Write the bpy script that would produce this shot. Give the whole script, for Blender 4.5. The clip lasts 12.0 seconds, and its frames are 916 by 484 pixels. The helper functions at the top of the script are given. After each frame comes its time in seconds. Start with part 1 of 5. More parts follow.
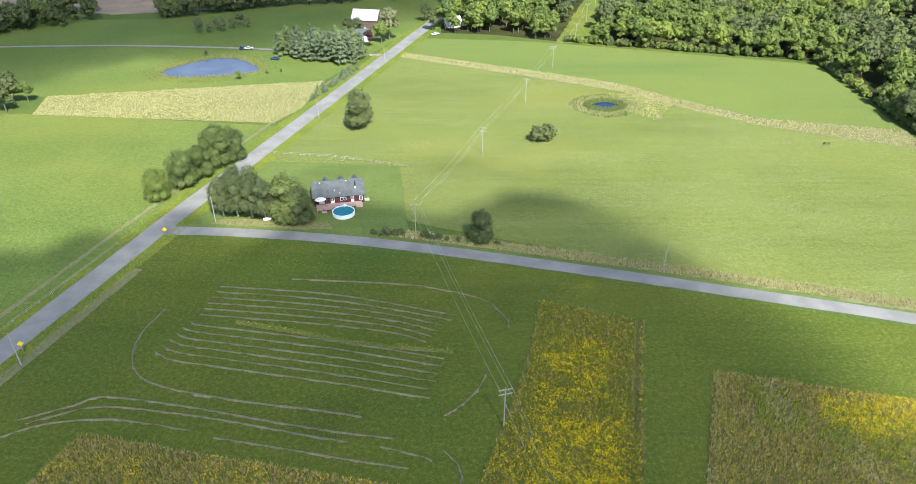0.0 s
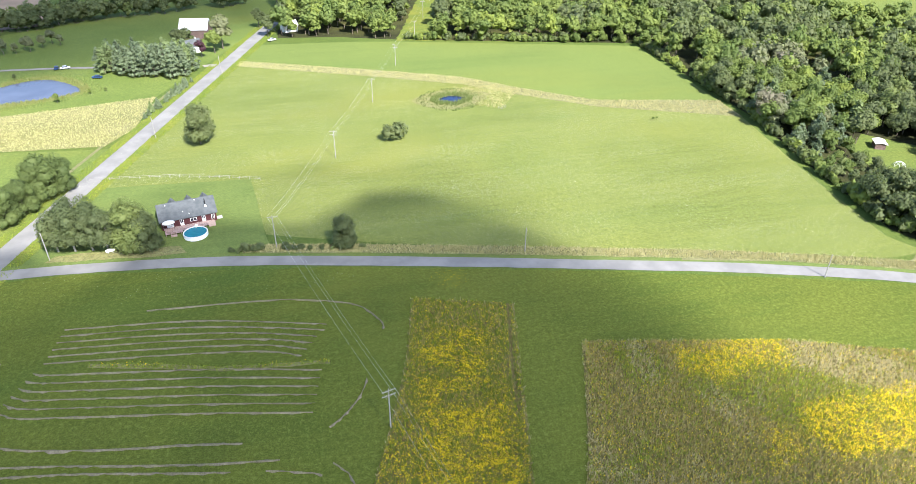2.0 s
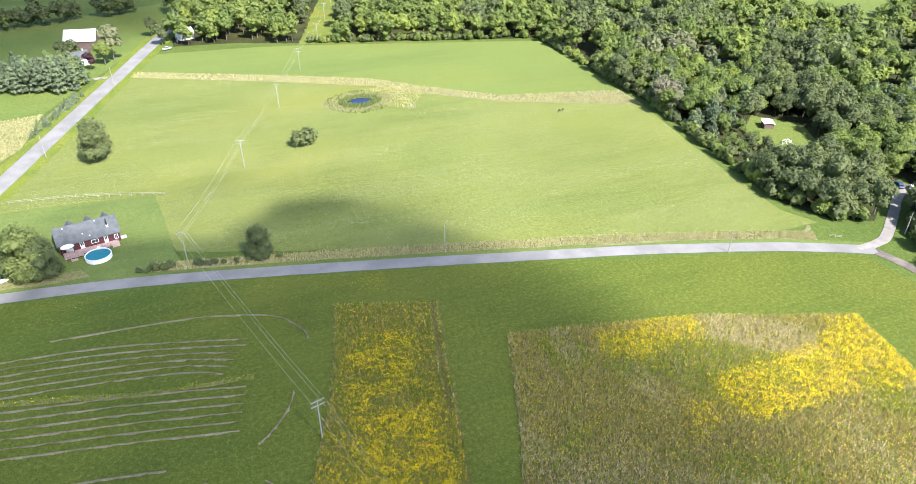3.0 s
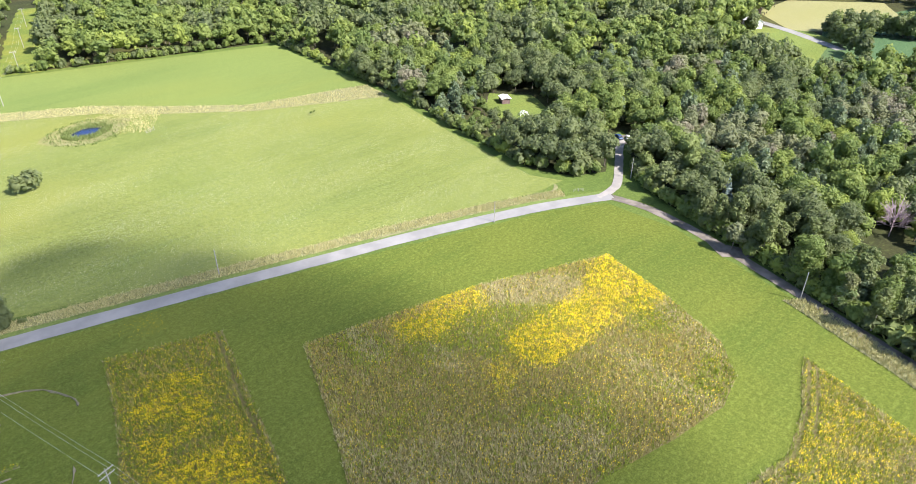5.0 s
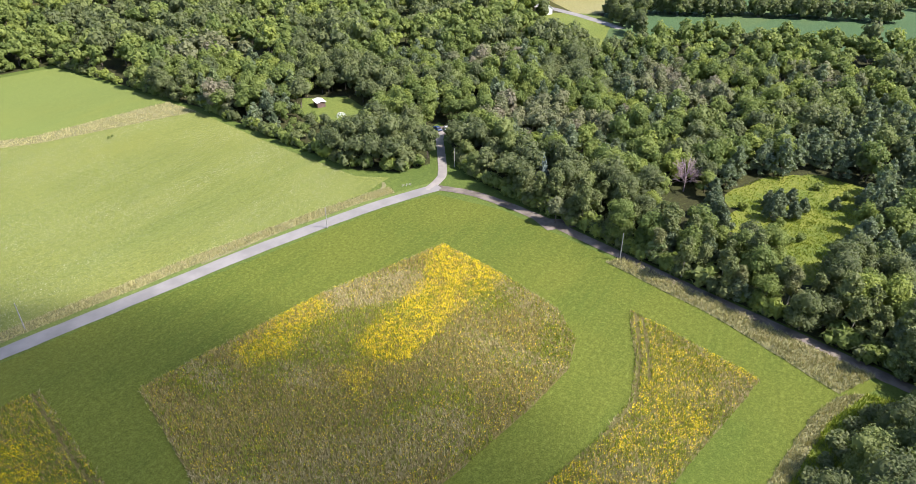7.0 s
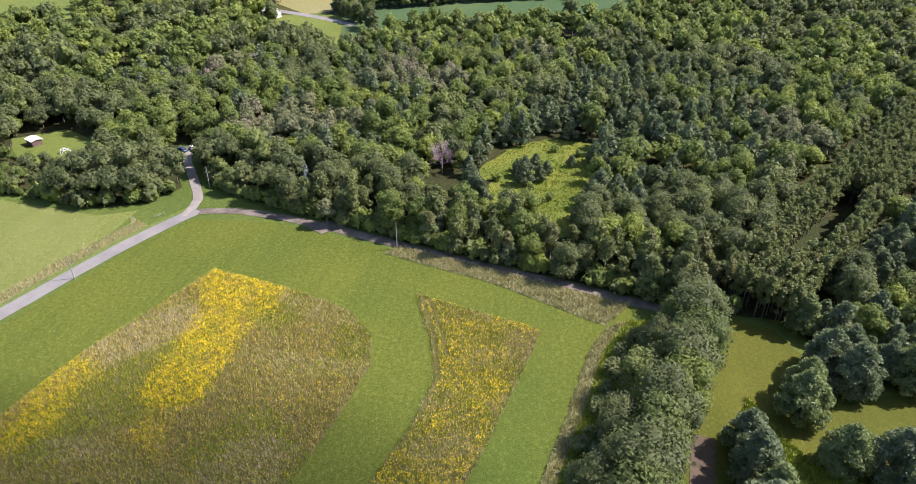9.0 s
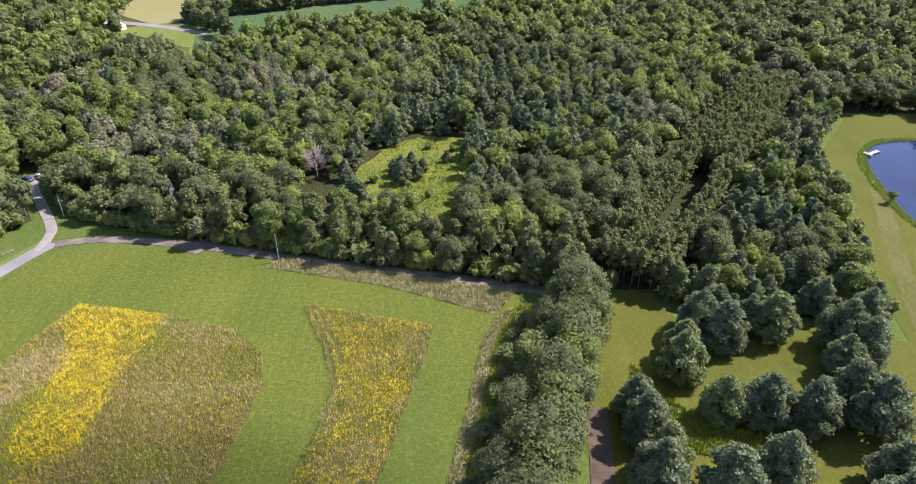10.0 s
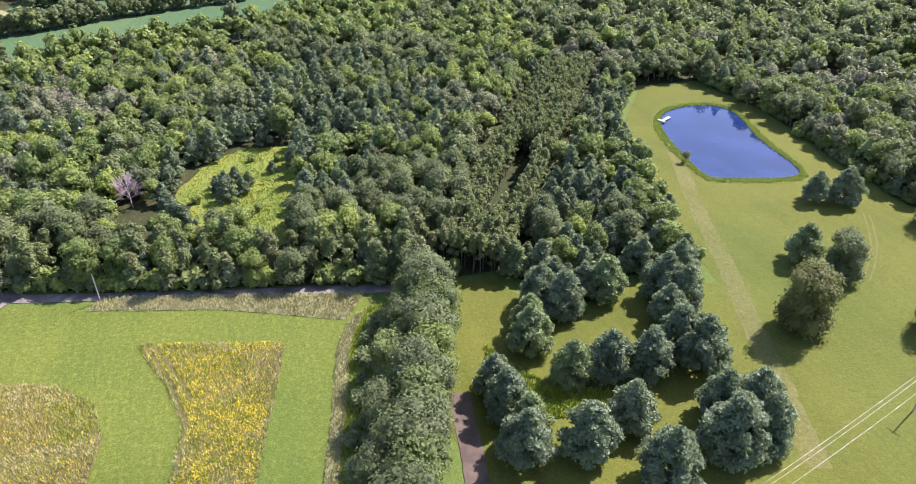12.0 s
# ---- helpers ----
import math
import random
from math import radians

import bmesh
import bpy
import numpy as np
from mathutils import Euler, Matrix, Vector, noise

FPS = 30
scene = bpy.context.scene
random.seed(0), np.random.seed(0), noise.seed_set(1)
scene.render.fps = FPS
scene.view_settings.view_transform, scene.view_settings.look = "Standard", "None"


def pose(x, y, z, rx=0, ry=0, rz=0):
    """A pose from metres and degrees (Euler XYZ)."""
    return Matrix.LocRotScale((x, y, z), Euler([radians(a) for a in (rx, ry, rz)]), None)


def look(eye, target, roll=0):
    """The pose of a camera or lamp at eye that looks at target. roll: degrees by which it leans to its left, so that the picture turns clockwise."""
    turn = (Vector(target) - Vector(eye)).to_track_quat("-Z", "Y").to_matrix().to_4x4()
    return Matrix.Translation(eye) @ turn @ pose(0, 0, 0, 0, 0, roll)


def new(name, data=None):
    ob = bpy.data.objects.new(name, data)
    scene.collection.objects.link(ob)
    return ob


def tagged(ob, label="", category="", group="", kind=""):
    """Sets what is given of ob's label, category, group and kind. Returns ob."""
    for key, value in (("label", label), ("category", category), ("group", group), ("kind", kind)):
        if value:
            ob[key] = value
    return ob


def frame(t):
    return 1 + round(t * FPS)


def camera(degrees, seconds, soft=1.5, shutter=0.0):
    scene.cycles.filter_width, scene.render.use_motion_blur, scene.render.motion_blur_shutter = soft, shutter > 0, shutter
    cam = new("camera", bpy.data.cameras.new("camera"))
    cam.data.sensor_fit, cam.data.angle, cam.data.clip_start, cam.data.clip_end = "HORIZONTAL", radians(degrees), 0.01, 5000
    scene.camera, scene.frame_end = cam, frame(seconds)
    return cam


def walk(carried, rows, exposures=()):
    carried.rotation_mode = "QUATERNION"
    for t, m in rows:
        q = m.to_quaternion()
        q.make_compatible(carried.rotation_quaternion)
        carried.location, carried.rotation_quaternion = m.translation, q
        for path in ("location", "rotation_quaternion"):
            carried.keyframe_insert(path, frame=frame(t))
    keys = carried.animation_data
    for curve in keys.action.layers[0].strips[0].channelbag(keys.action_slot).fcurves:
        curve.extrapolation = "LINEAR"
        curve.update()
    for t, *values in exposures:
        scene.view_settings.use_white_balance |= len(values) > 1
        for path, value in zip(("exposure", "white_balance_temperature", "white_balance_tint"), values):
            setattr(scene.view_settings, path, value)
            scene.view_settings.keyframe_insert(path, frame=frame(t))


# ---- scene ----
cam = camera(67.8, 12.0, soft=0.75)
# seconds, heading in degrees: the camera hovers 100 m up and turns to the right
YAW = [
    (0, 0.0),
    (0.5, -0.94),
    (1, -5.22),
    (1.5, -9.4),
    (2, -13.29),
    (2.5, -17.31),
    (2.7, -18.73),
    (4.3, -36.07),
    (4.5, -38.4),
    (5, -42.9),
    (5.5, -46.95),
    (6, -51.24),
    (6.5, -55.81),
    (6.7, -56.89),
    (8.3, -72.49),
    (8.5, -74.53),
    (9, -80.77),
    (9.5, -87.11),
    (10, -92.17),
    (10.5, -95.89),
    (11, -101.22),
    (11.5, -106.39),
    (12, -107.82),
]

walk(cam, [(t, pose(0, 0, 100, 90 - 31.62, 0, yaw) @ pose(0, 0, 0, 0, 0, 0.236)) for t, yaw in YAW],
     exposures=[(0.0, 1.05, 6150, 5), (0.5, 1.1, 6150, 6), (2.5, 1.4, 6100, 12), (5.5, 1.3, 6250, 15), (8.5, 0.82, 6450, 21), (10.5, 1.0, 6150, 25), (12.0, 1.38, 5980, 28)])

# ---------------------------------------------------------------- light
SUN_ELEV = radians(47)
SUN_AZ = Vector((0.36, -0.93))          # where the sun stands, seen from above
world = bpy.data.worlds.new("sky")
scene.world = world
world.use_nodes = True
sky = world.node_tree.nodes.new("ShaderNodeTexSky")
sky.sky_type = "NISHITA"
sky.sun_disc = False
sky.sun_elevation = SUN_ELEV
sky.sun_rotation = math.atan2(SUN_AZ.x, SUN_AZ.y)
background = world.node_tree.nodes["Background"]
background.inputs["Strength"].default_value = 0.12
world.node_tree.links.new(sky.outputs["Color"], background.inputs["Color"])
sun_data = bpy.data.lights.new("sun", "SUN")
sun_data.energy, sun_data.angle, sun_data.color = 5.0, radians(0.53), (1.0, 0.95, 0.86)
sun = new("sun", sun_data)
c = math.cos(SUN_ELEV)
sun.matrix_world = look((SUN_AZ.x * c * 300, SUN_AZ.y * c * 300, 300 * math.sin(SUN_ELEV)), (0, 0, 0))


# ---------------------------------------------------------------- materials
class Mat:
    """A node material with short helpers."""

    def __init__(self, name, rough=0.9, metal=0.0, spec=0.3):
        self.m = bpy.data.materials.new(name)
        self.m.use_nodes = True
        self.t = self.m.node_tree
        self.b = self.t.nodes["Principled BSDF"]
        self.b.inputs["Roughness"].default_value = rough
        self.b.inputs["Metallic"].default_value = metal
        self.b.inputs["Specular IOR Level"].default_value = spec
        self.geo = self.t.nodes.new("ShaderNodeNewGeometry")

    def set(self, sock, v):
        if hasattr(v, "is_output"):
            self.t.links.new(v, sock)
        elif isinstance(v, tuple):
            sock.default_value = (*v[:3], 1.0)
        else:
            sock.default_value = v

    def noise(self, scale, detail=3.0, stretch=(1, 1, 1), rough=0.55, turn=0.0, distort=0.0):
        mp = self.t.nodes.new("ShaderNodeMapping")
        self.t.links.new(self.geo.outputs["Position"], mp.inputs["Vector"])
        mp.inputs["Scale"].default_value = stretch
        mp.inputs["Rotation"].default_value = (0, 0, radians(turn))
        n = self.t.nodes.new("ShaderNodeTexNoise")
        self.t.links.new(mp.outputs["Vector"], n.inputs["Vector"])
        for k, v in (("Scale", scale), ("Detail", detail), ("Roughness", rough), ("Distortion", distort)):
            n.inputs[k].default_value = v
        return n.outputs["Fac"]

    def ramp(self, v, lo, hi, a=0.0, b=1.0):
        n = self.t.nodes.new("ShaderNodeMapRange")
        n.interpolation_type = "SMOOTHSTEP"
        self.set(n.inputs["Value"], v)
        for k, x in (("From Min", lo), ("From Max", hi), ("To Min", a), ("To Max", b)):
            n.inputs[k].default_value = x
        return n.outputs["Result"]

    def math(self, op, a, b=0.0):
        n = self.t.nodes.new("ShaderNodeMath")
        n.operation = op
        self.set(n.inputs[0], a)
        self.set(n.inputs[1], b)
        return n.outputs[0]

    def mix(self, f, a, b, kind="MIX"):
        n = self.t.nodes.new("ShaderNodeMix")
        n.data_type, n.blend_type = "RGBA", kind
        self.set(n.inputs[0], f)
        self.set(n.inputs[6], a)
        self.set(n.inputs[7], b)
        return n.outputs[2]

    def rand(self, which="island"):
        if which == "island":
            return self.geo.outputs["Random Per Island"]
        n = self.t.nodes.new("ShaderNodeObjectInfo")
        return n.outputs["Random"]

    def attr(self, name):
        n = self.t.nodes.new("ShaderNodeAttribute")
        n.attribute_name = name
        return n.outputs["Fac"]

    def bump(self, h, strength=0.4, dist=0.1):
        n = self.t.nodes.new("ShaderNodeBump")
        self.set(n.inputs["Height"], h)
        n.inputs["Strength"].default_value, n.inputs["Distance"].default_value = strength, dist
        self.t.links.new(n.outputs["Normal"], self.b.inputs["Normal"])
        return self

    def done(self, col):
        self.set(self.b.inputs["Base Color"], col)
        return self.m


def grass(name, low, high, patch, scale=0.05, fleck=None, fleck_at=0.72, rows=None, turn=0.0, sweep=0.35, mottle=0.3):
    """Grassland: broad patches, tufts of half a metre, fine blades; maybe pale flowers and mowing stripes."""
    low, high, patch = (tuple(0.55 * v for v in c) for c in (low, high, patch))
    m = Mat(name, 0.95, 0, 0.12)
    big = m.ramp(m.noise(scale, 4), 0.35, 0.65)
    mid = m.ramp(m.noise(0.5, 3), 0.3, 0.7)
    fine = m.noise(3.2, 3, rough=0.7)
    col = m.mix(big, low, high)
    col = m.mix(m.math("MULTIPLY", mid, 0.45), col, patch)
    if rows:
        stripe = m.ramp(m.noise(rows, 2, (0.05, 1, 1), turn=turn), 0.4, 0.6)
        col = m.mix(m.math("MULTIPLY", stripe, 0.4), col, high)
    clump = m.noise(1.1, 5, rough=0.8)
    col = m.mix(m.ramp(fine, 0.36, 0.62), m.mix(0.3, col, (0, 0, 0)), col)
    col = m.mix(m.ramp(clump, 0.5, 0.66, 0.0, 0.85 * mottle), col, m.mix(0.5, col, (0.36, 0.4, 0.1)))
    col = m.mix(m.ramp(clump, 0.5, 0.34, 0.0, mottle), col, m.mix(0.5, col, (0, 0, 0)))
    drift = m.noise(0.012, 5, (0.45, 1.2, 1), turn=15, distort=0.6)
    col = m.mix(m.ramp(drift, 0.5, 0.68, 0.0, sweep), col, m.mix(0.6, col, (0.2, 0.19, 0.035)))
    col = m.mix(m.ramp(drift, 0.48, 0.32, 0.0, sweep), col, m.mix(0.5, col, (0.03, 0.09, 0.02)))
    if fleck:
        f = m.ramp(m.noise(3.6, 2, rough=0.8), fleck_at, fleck_at + 0.06, 0.0, 0.7)
        f = m.math("MULTIPLY", f, m.ramp(m.noise(0.04, 4, (0.4, 1.3, 1), turn=15), 0.40, 0.6, 0.25, 0.8))
        col = m.mix(f, col, fleck)
    m.bump(m.math("ADD", fine, m.math("MULTIPLY", mid, 0.35)), 0.55, 0.2)
    return m.done(col)


def plain(name, a, b, rough=0.8, scale=1.0, metal=0.0, bump=0.0, spec=0.3):
    m = Mat(name, rough, metal, spec)
    n = m.noise(scale, 5)
    if bump:
        m.bump(m.noise(scale * 6, 4), bump, 0.05)
    return m.done(m.mix(m.ramp(n, 0.3, 0.7), a, b))


def foliage(name, dark, light, odd, odd_share=0.12, through_leaf=0.25):
    """Leaves: every tree and every clump has its own tone; light comes through."""
    m = Mat(name, 0.65, 0, 0.25)
    tree = m.math("FRACT", m.math("ADD", m.attr("tint"), m.rand("object")))
    clump = m.rand()
    col = m.mix(tree, dark, light)
    col = m.mix(m.ramp(tree, 1 - odd_share, 1 - odd_share + 0.02), col, odd)
    col = m.mix(m.ramp(clump, 0.0, 1.0, 0.0, 0.35), col, m.mix(0.5, col, (0, 0, 0)))
    col = m.mix(m.ramp(clump, 0.7, 1.0, 0.0, 0.35), col, m.mix(0.5, col, (0.3, 0.36, 0.09)))
    m.done(col)
    tr = m.t.nodes.new("ShaderNodeBsdfTranslucent")
    m.set(tr.inputs["Color"], m.mix(0.35, col, (0.32, 0.42, 0.08)))
    mx = m.t.nodes.new("ShaderNodeMixShader")
    mx.inputs[0].default_value = through_leaf
    m.t.links.new(m.b.outputs[0], mx.inputs[1])
    m.t.links.new(tr.outputs[0], mx.inputs[2])
    m.t.links.new(mx.outputs[0], m.t.nodes["Material Output"].inputs["Surface"])
    return m.m


M = {
    "meadow": grass("meadow_grass", (0.163, 0.237, 0.050), (0.213, 0.288, 0.062), (0.125, 0.188, 0.044), 0.03),
    "clover": grass("mown_clover", (0.162, 0.222, 0.035), (0.216, 0.258, 0.041), (0.175, 0.21, 0.035), 0.03, rows=0.35, turn=14, sweep=0.5, mottle=0.4),
    "hay": grass("flowering_hay", (0.265, 0.315, 0.076), (0.34, 0.385, 0.097), (0.205, 0.26, 0.064), 0.02, (0.6, 0.6, 0.45), 0.6, rows=0.45, turn=16, sweep=0.5, mottle=0.55),
    "upper": grass("young_grass", (0.27, 0.345, 0.09), (0.31, 0.39, 0.10), (0.24, 0.31, 0.085), 0.015, rows=0.3, turn=16),
    "pasture": grass("pasture", (0.235, 0.315, 0.07), (0.30, 0.375, 0.09), (0.19, 0.265, 0.066), 0.025, sweep=0.5, mottle=0.5),
    "lawn": grass("mown_lawn", (0.155, 0.182, 0.027), (0.205, 0.222, 0.036), (0.18, 0.19, 0.04), 0.035, rows=0.25, turn=60, mottle=0.18),
    "yard": grass("yard_grass", (0.218, 0.299, 0.081), (0.276, 0.357, 0.098), (0.196, 0.276, 0.075), 0.05, rows=0.5, turn=60),
    "dry": grass("dry_grass", (0.36, 0.345, 0.17), (0.44, 0.41, 0.22), (0.29, 0.31, 0.12), 0.06),
    "weeds": grass("weedy_green", (0.24, 0.31, 0.06), (0.38, 0.40, 0.07), (0.19, 0.27, 0.06), 0.09),
    "tan": grass("half_dry_grass", (0.38, 0.36, 0.16), (0.48, 0.44, 0.21), (0.30, 0.32, 0.11), 0.06, mottle=0.6),
    "crop": grass("dark_crop", (0.112, 0.213, 0.094), (0.131, 0.237, 0.100), (0.106, 0.200, 0.088), 0.01),
    "gold": grass("ripe_field", (0.456, 0.432, 0.192), (0.504, 0.468, 0.216), (0.396, 0.396, 0.180), 0.01),
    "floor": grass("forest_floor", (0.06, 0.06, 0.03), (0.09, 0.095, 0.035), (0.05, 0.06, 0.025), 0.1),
    "soil": plain("bare_soil", (0.22, 0.16, 0.11), (0.30, 0.22, 0.15), 0.95, 0.05, bump=0.5),
    "bed": grass("stalk_bed", (0.25, 0.21, 0.075), (0.31, 0.255, 0.1), (0.21, 0.215, 0.068), 0.1),
    "leaf": foliage("broad_leaves", (0.13, 0.18, 0.05), (0.235, 0.285, 0.07), (0.26, 0.31, 0.065), 0.11, 0.4),
    "oak": foliage("dark_broad_leaves", (0.105, 0.13, 0.058), (0.168, 0.195, 0.08), (0.19, 0.228, 0.074), 0.14, 0.38),
    "hedge_leaf": foliage("hedge_leaves", (0.10, 0.135, 0.045), (0.155, 0.195, 0.06), (0.165, 0.21, 0.05), 0.15, 0.36),
    "bronze": foliage("bronze_green_leaves", (0.13, 0.135, 0.04), (0.15, 0.15, 0.045), (0.16, 0.15, 0.05), 0.1, 0.35),
    "pine": foliage("blue_pine_needles", (0.155, 0.198, 0.12), (0.22, 0.268, 0.155), (0.225, 0.28, 0.12), 0.14, 0.3),
    "redpine": foliage("dull_pine_needles", (0.138, 0.165, 0.066), (0.18, 0.208, 0.08), (0.195, 0.2, 0.09), 0.1, 0.3),
    "grey_leaf": foliage("grey_brown_leaves", (0.165, 0.18, 0.095), (0.225, 0.23, 0.12), (0.215, 0.195, 0.135), 0.2, 0.3),
    "spruce": foliage("silver_needles", (0.2, 0.26, 0.26), (0.24, 0.3, 0.3), (0.24, 0.3, 0.3), 0.05, 0.15),
    "purple": foliage("purple_leaves", (0.07, 0.025, 0.045), (0.09, 0.035, 0.055), (0.09, 0.035, 0.055), 0.05),
    "dead": plain("purple_grey_twigs", (0.255, 0.188, 0.203), (0.330, 0.255, 0.270), 0.9, 2),
    "rush": foliage("rushes", (0.15, 0.20, 0.065), (0.22, 0.26, 0.08), (0.25, 0.26, 0.09), 0.2),
    "reed": foliage("reeds", (0.26, 0.32, 0.06), (0.40, 0.42, 0.08), (0.46, 0.44, 0.1), 0.2),
    "bark": plain("bark", (0.10, 0.08, 0.06), (0.18, 0.15, 0.12), 0.95, 3, bump=0.6),
    "palebark": plain("pale_bark", (0.30, 0.27, 0.23), (0.42, 0.38, 0.33), 0.9, 3, bump=0.4),
    "asphalt": plain("old_asphalt", (0.185, 0.178, 0.172), (0.245, 0.235, 0.225), 0.9, 0.15, bump=0.25),
    "gravel": plain("gravel", (0.208, 0.192, 0.176), (0.280, 0.256, 0.232), 0.95, 0.3, bump=0.5),
    # dirt, darkened to carry the woods' shade along the track
    "dirt": plain("dirt_track", (0.10, 0.085, 0.07), (0.20, 0.17, 0.145), 0.95, 0.25, bump=0.5),
    # soil darkened below its own tone: the pines' shade is in the colour
    "earth": plain("shade_earth", (0.07, 0.05, 0.038), (0.12, 0.09, 0.065), 0.95, 0.3, bump=0.5),
    "pole": plain("weathered_pole", (0.26, 0.245, 0.23), (0.37, 0.35, 0.33), 0.9, 4, bump=0.3),
    "wire": plain("aluminium_wire", (0.6, 0.6, 0.6), (0.7, 0.7, 0.7), 0.45, 5, 0.6),
    "porcelain": plain("insulator", (0.45, 0.42, 0.40), (0.55, 0.52, 0.5), 0.3, 5),
}
_w = Mat("pond_water", 0.04, 0, 0.5)
_w.b.inputs["IOR"].default_value = 1.33
_w.bump(_w.noise(1.2, 3), 0.05, 0.05)
_s = Mat("sky_tinted_water", 0.06, 0, 0.5)
_s.b.inputs["IOR"].default_value = 1.33
_s.bump(_s.noise(1.2, 3), 0.05, 0.05)
# pale base colour stands in for the hazy sky mirrored in the water
M["skywater"] = _s.done(_s.mix(_s.ramp(_s.noise(0.05, 3), 0.35, 0.65), (0.06, 0.07, 0.11), (0.085, 0.095, 0.14)))
# the blue of the sky's reflection is painted into this base colour
M["water"] = _w.done(_w.mix(_w.ramp(_w.noise(0.06, 3), 0.35, 0.65), (0.009, 0.02, 0.065), (0.014, 0.03, 0.09)))


# ---------------------------------------------------------------- building blocks
def mesh_from(name, verts, faces, mats, index=None, tint=None):
    """A mesh from numpy arrays: quads or triangles of one size."""
    me = bpy.data.meshes.new(name)
    verts, faces = np.asarray(verts, np.float32), np.asarray(faces, np.int32)
    n, k = faces.shape
    me.vertices.add(len(verts))
    me.vertices.foreach_set("co", verts.ravel())
    me.loops.add(n * k)
    me.loops.foreach_set("vertex_index", faces.ravel())
    me.polygons.add(n)
    me.polygons.foreach_set("loop_start", np.arange(0, n * k, k, dtype=np.int32))
    for mat in mats if isinstance(mats, (list, tuple)) else [mats]:
        me.materials.append(mat)
    if index is not None:
        me.polygons.foreach_set("material_index", np.asarray(index, np.int32))
    if tint is not None:
        a = me.attributes.new("tint", "FLOAT", "POINT")
        a.data.foreach_set("value", np.asarray(tint, np.float32))
    me.update(calc_edges=True)
    return me


def part(name, bm, material, parent, label=""):
    """Links a bmesh or a mesh as one object under a thing or a part."""
    if isinstance(bm, bmesh.types.BMesh):
        me = bpy.data.meshes.new(name)
        bm.to_mesh(me)
        bm.free()
        me.materials.append(material)
    else:
        me = bm
    ob = new(name, me)
    ob.parent = parent
    if label:
        tagged(ob, label)
    return ob


def box(bm, lo, hi, bevel=0.0):
    """Adds a box between two corners to a bmesh."""
    made = bmesh.ops.create_cube(bm, size=1.0)["verts"]
    for v in made:
        v.co = Vector([(lo[i] + hi[i]) / 2 + v.co[i] * (hi[i] - lo[i]) for i in range(3)])
    if bevel:
        edges = list({e for v in made for e in v.link_edges})
        bmesh.ops.bevel(bm, geom=edges, offset=bevel, segments=1, affect="EDGES")
    return bm


def tube(bm, a, b, ra, rb, sides=8):
    """Adds a tapered round bar from a to b."""
    a, b = Vector(a), Vector(b)
    q = (b - a).to_track_quat("Z", "Y").to_matrix().to_4x4()
    bmesh.ops.create_cone(bm, cap_ends=True, segments=sides, radius1=ra, radius2=rb, depth=(b - a).length,
                          matrix=Matrix.Translation((a + b) / 2) @ q)
    return bm


def smooth_loop(pts, steps=6, closed=True):
    """A soft curve through the corners of a plan."""
    p = [Vector(q) for q in pts]
    n, out = len(p), []
    for i in range(n if closed else n - 1):
        if closed:
            a, b, c, d = p[i - 1], p[i], p[(i + 1) % n], p[(i + 2) % n]
        else:
            a, b, c, d = p[max(i - 1, 0)], p[i], p[i + 1], p[min(i + 2, n - 1)]
        for s in range(steps):
            t = s / steps
            out.append(0.5 * ((2 * b) + (c - a) * t + (2 * a - 5 * b + 4 * c - d) * t * t + (3 * b - a - 3 * c + d) * t ** 3))
    if not closed:
        out.append(p[-1])
    return out


def wavy(pts, step=3.0, amount=0.3):
    """The same outline with an uneven edge."""
    out, n = [], len(pts)
    for i in range(n):
        a, b = Vector(pts[i]), Vector(pts[(i + 1) % n])
        k = max(1, int((b - a).length / step))
        for s in range(k):
            q = a.lerp(b, s / k)
            out.append(q + amount * Vector((noise.noise((q.x * 0.4, q.y * 0.4, 3)), noise.noise((q.x * 0.4, q.y * 0.4, 9)))))
    return out


LAYER = [0]


def sheet(name, pts, z, material, label, category, soft=False, edge=0.4):
    """A field or pond laid out on the ground, each a few millimetres above the one before."""
    LAYER[0] += 1
    z += 0.0015 * LAYER[0]
    pts = smooth_loop(pts) if soft else pts
    pts = wavy(pts, 3.0, edge) if edge else pts
    bm = bmesh.new()
    f = bm.faces.new([bm.verts.new((p[0], p[1], z)) for p in pts])
    f.normal_update()
    if f.normal.z < 0:
        f.normal_flip()
    bmesh.ops.triangulate(bm, faces=[f])
    return tagged(part(name, bm, material, None), label, category, kind="structure")


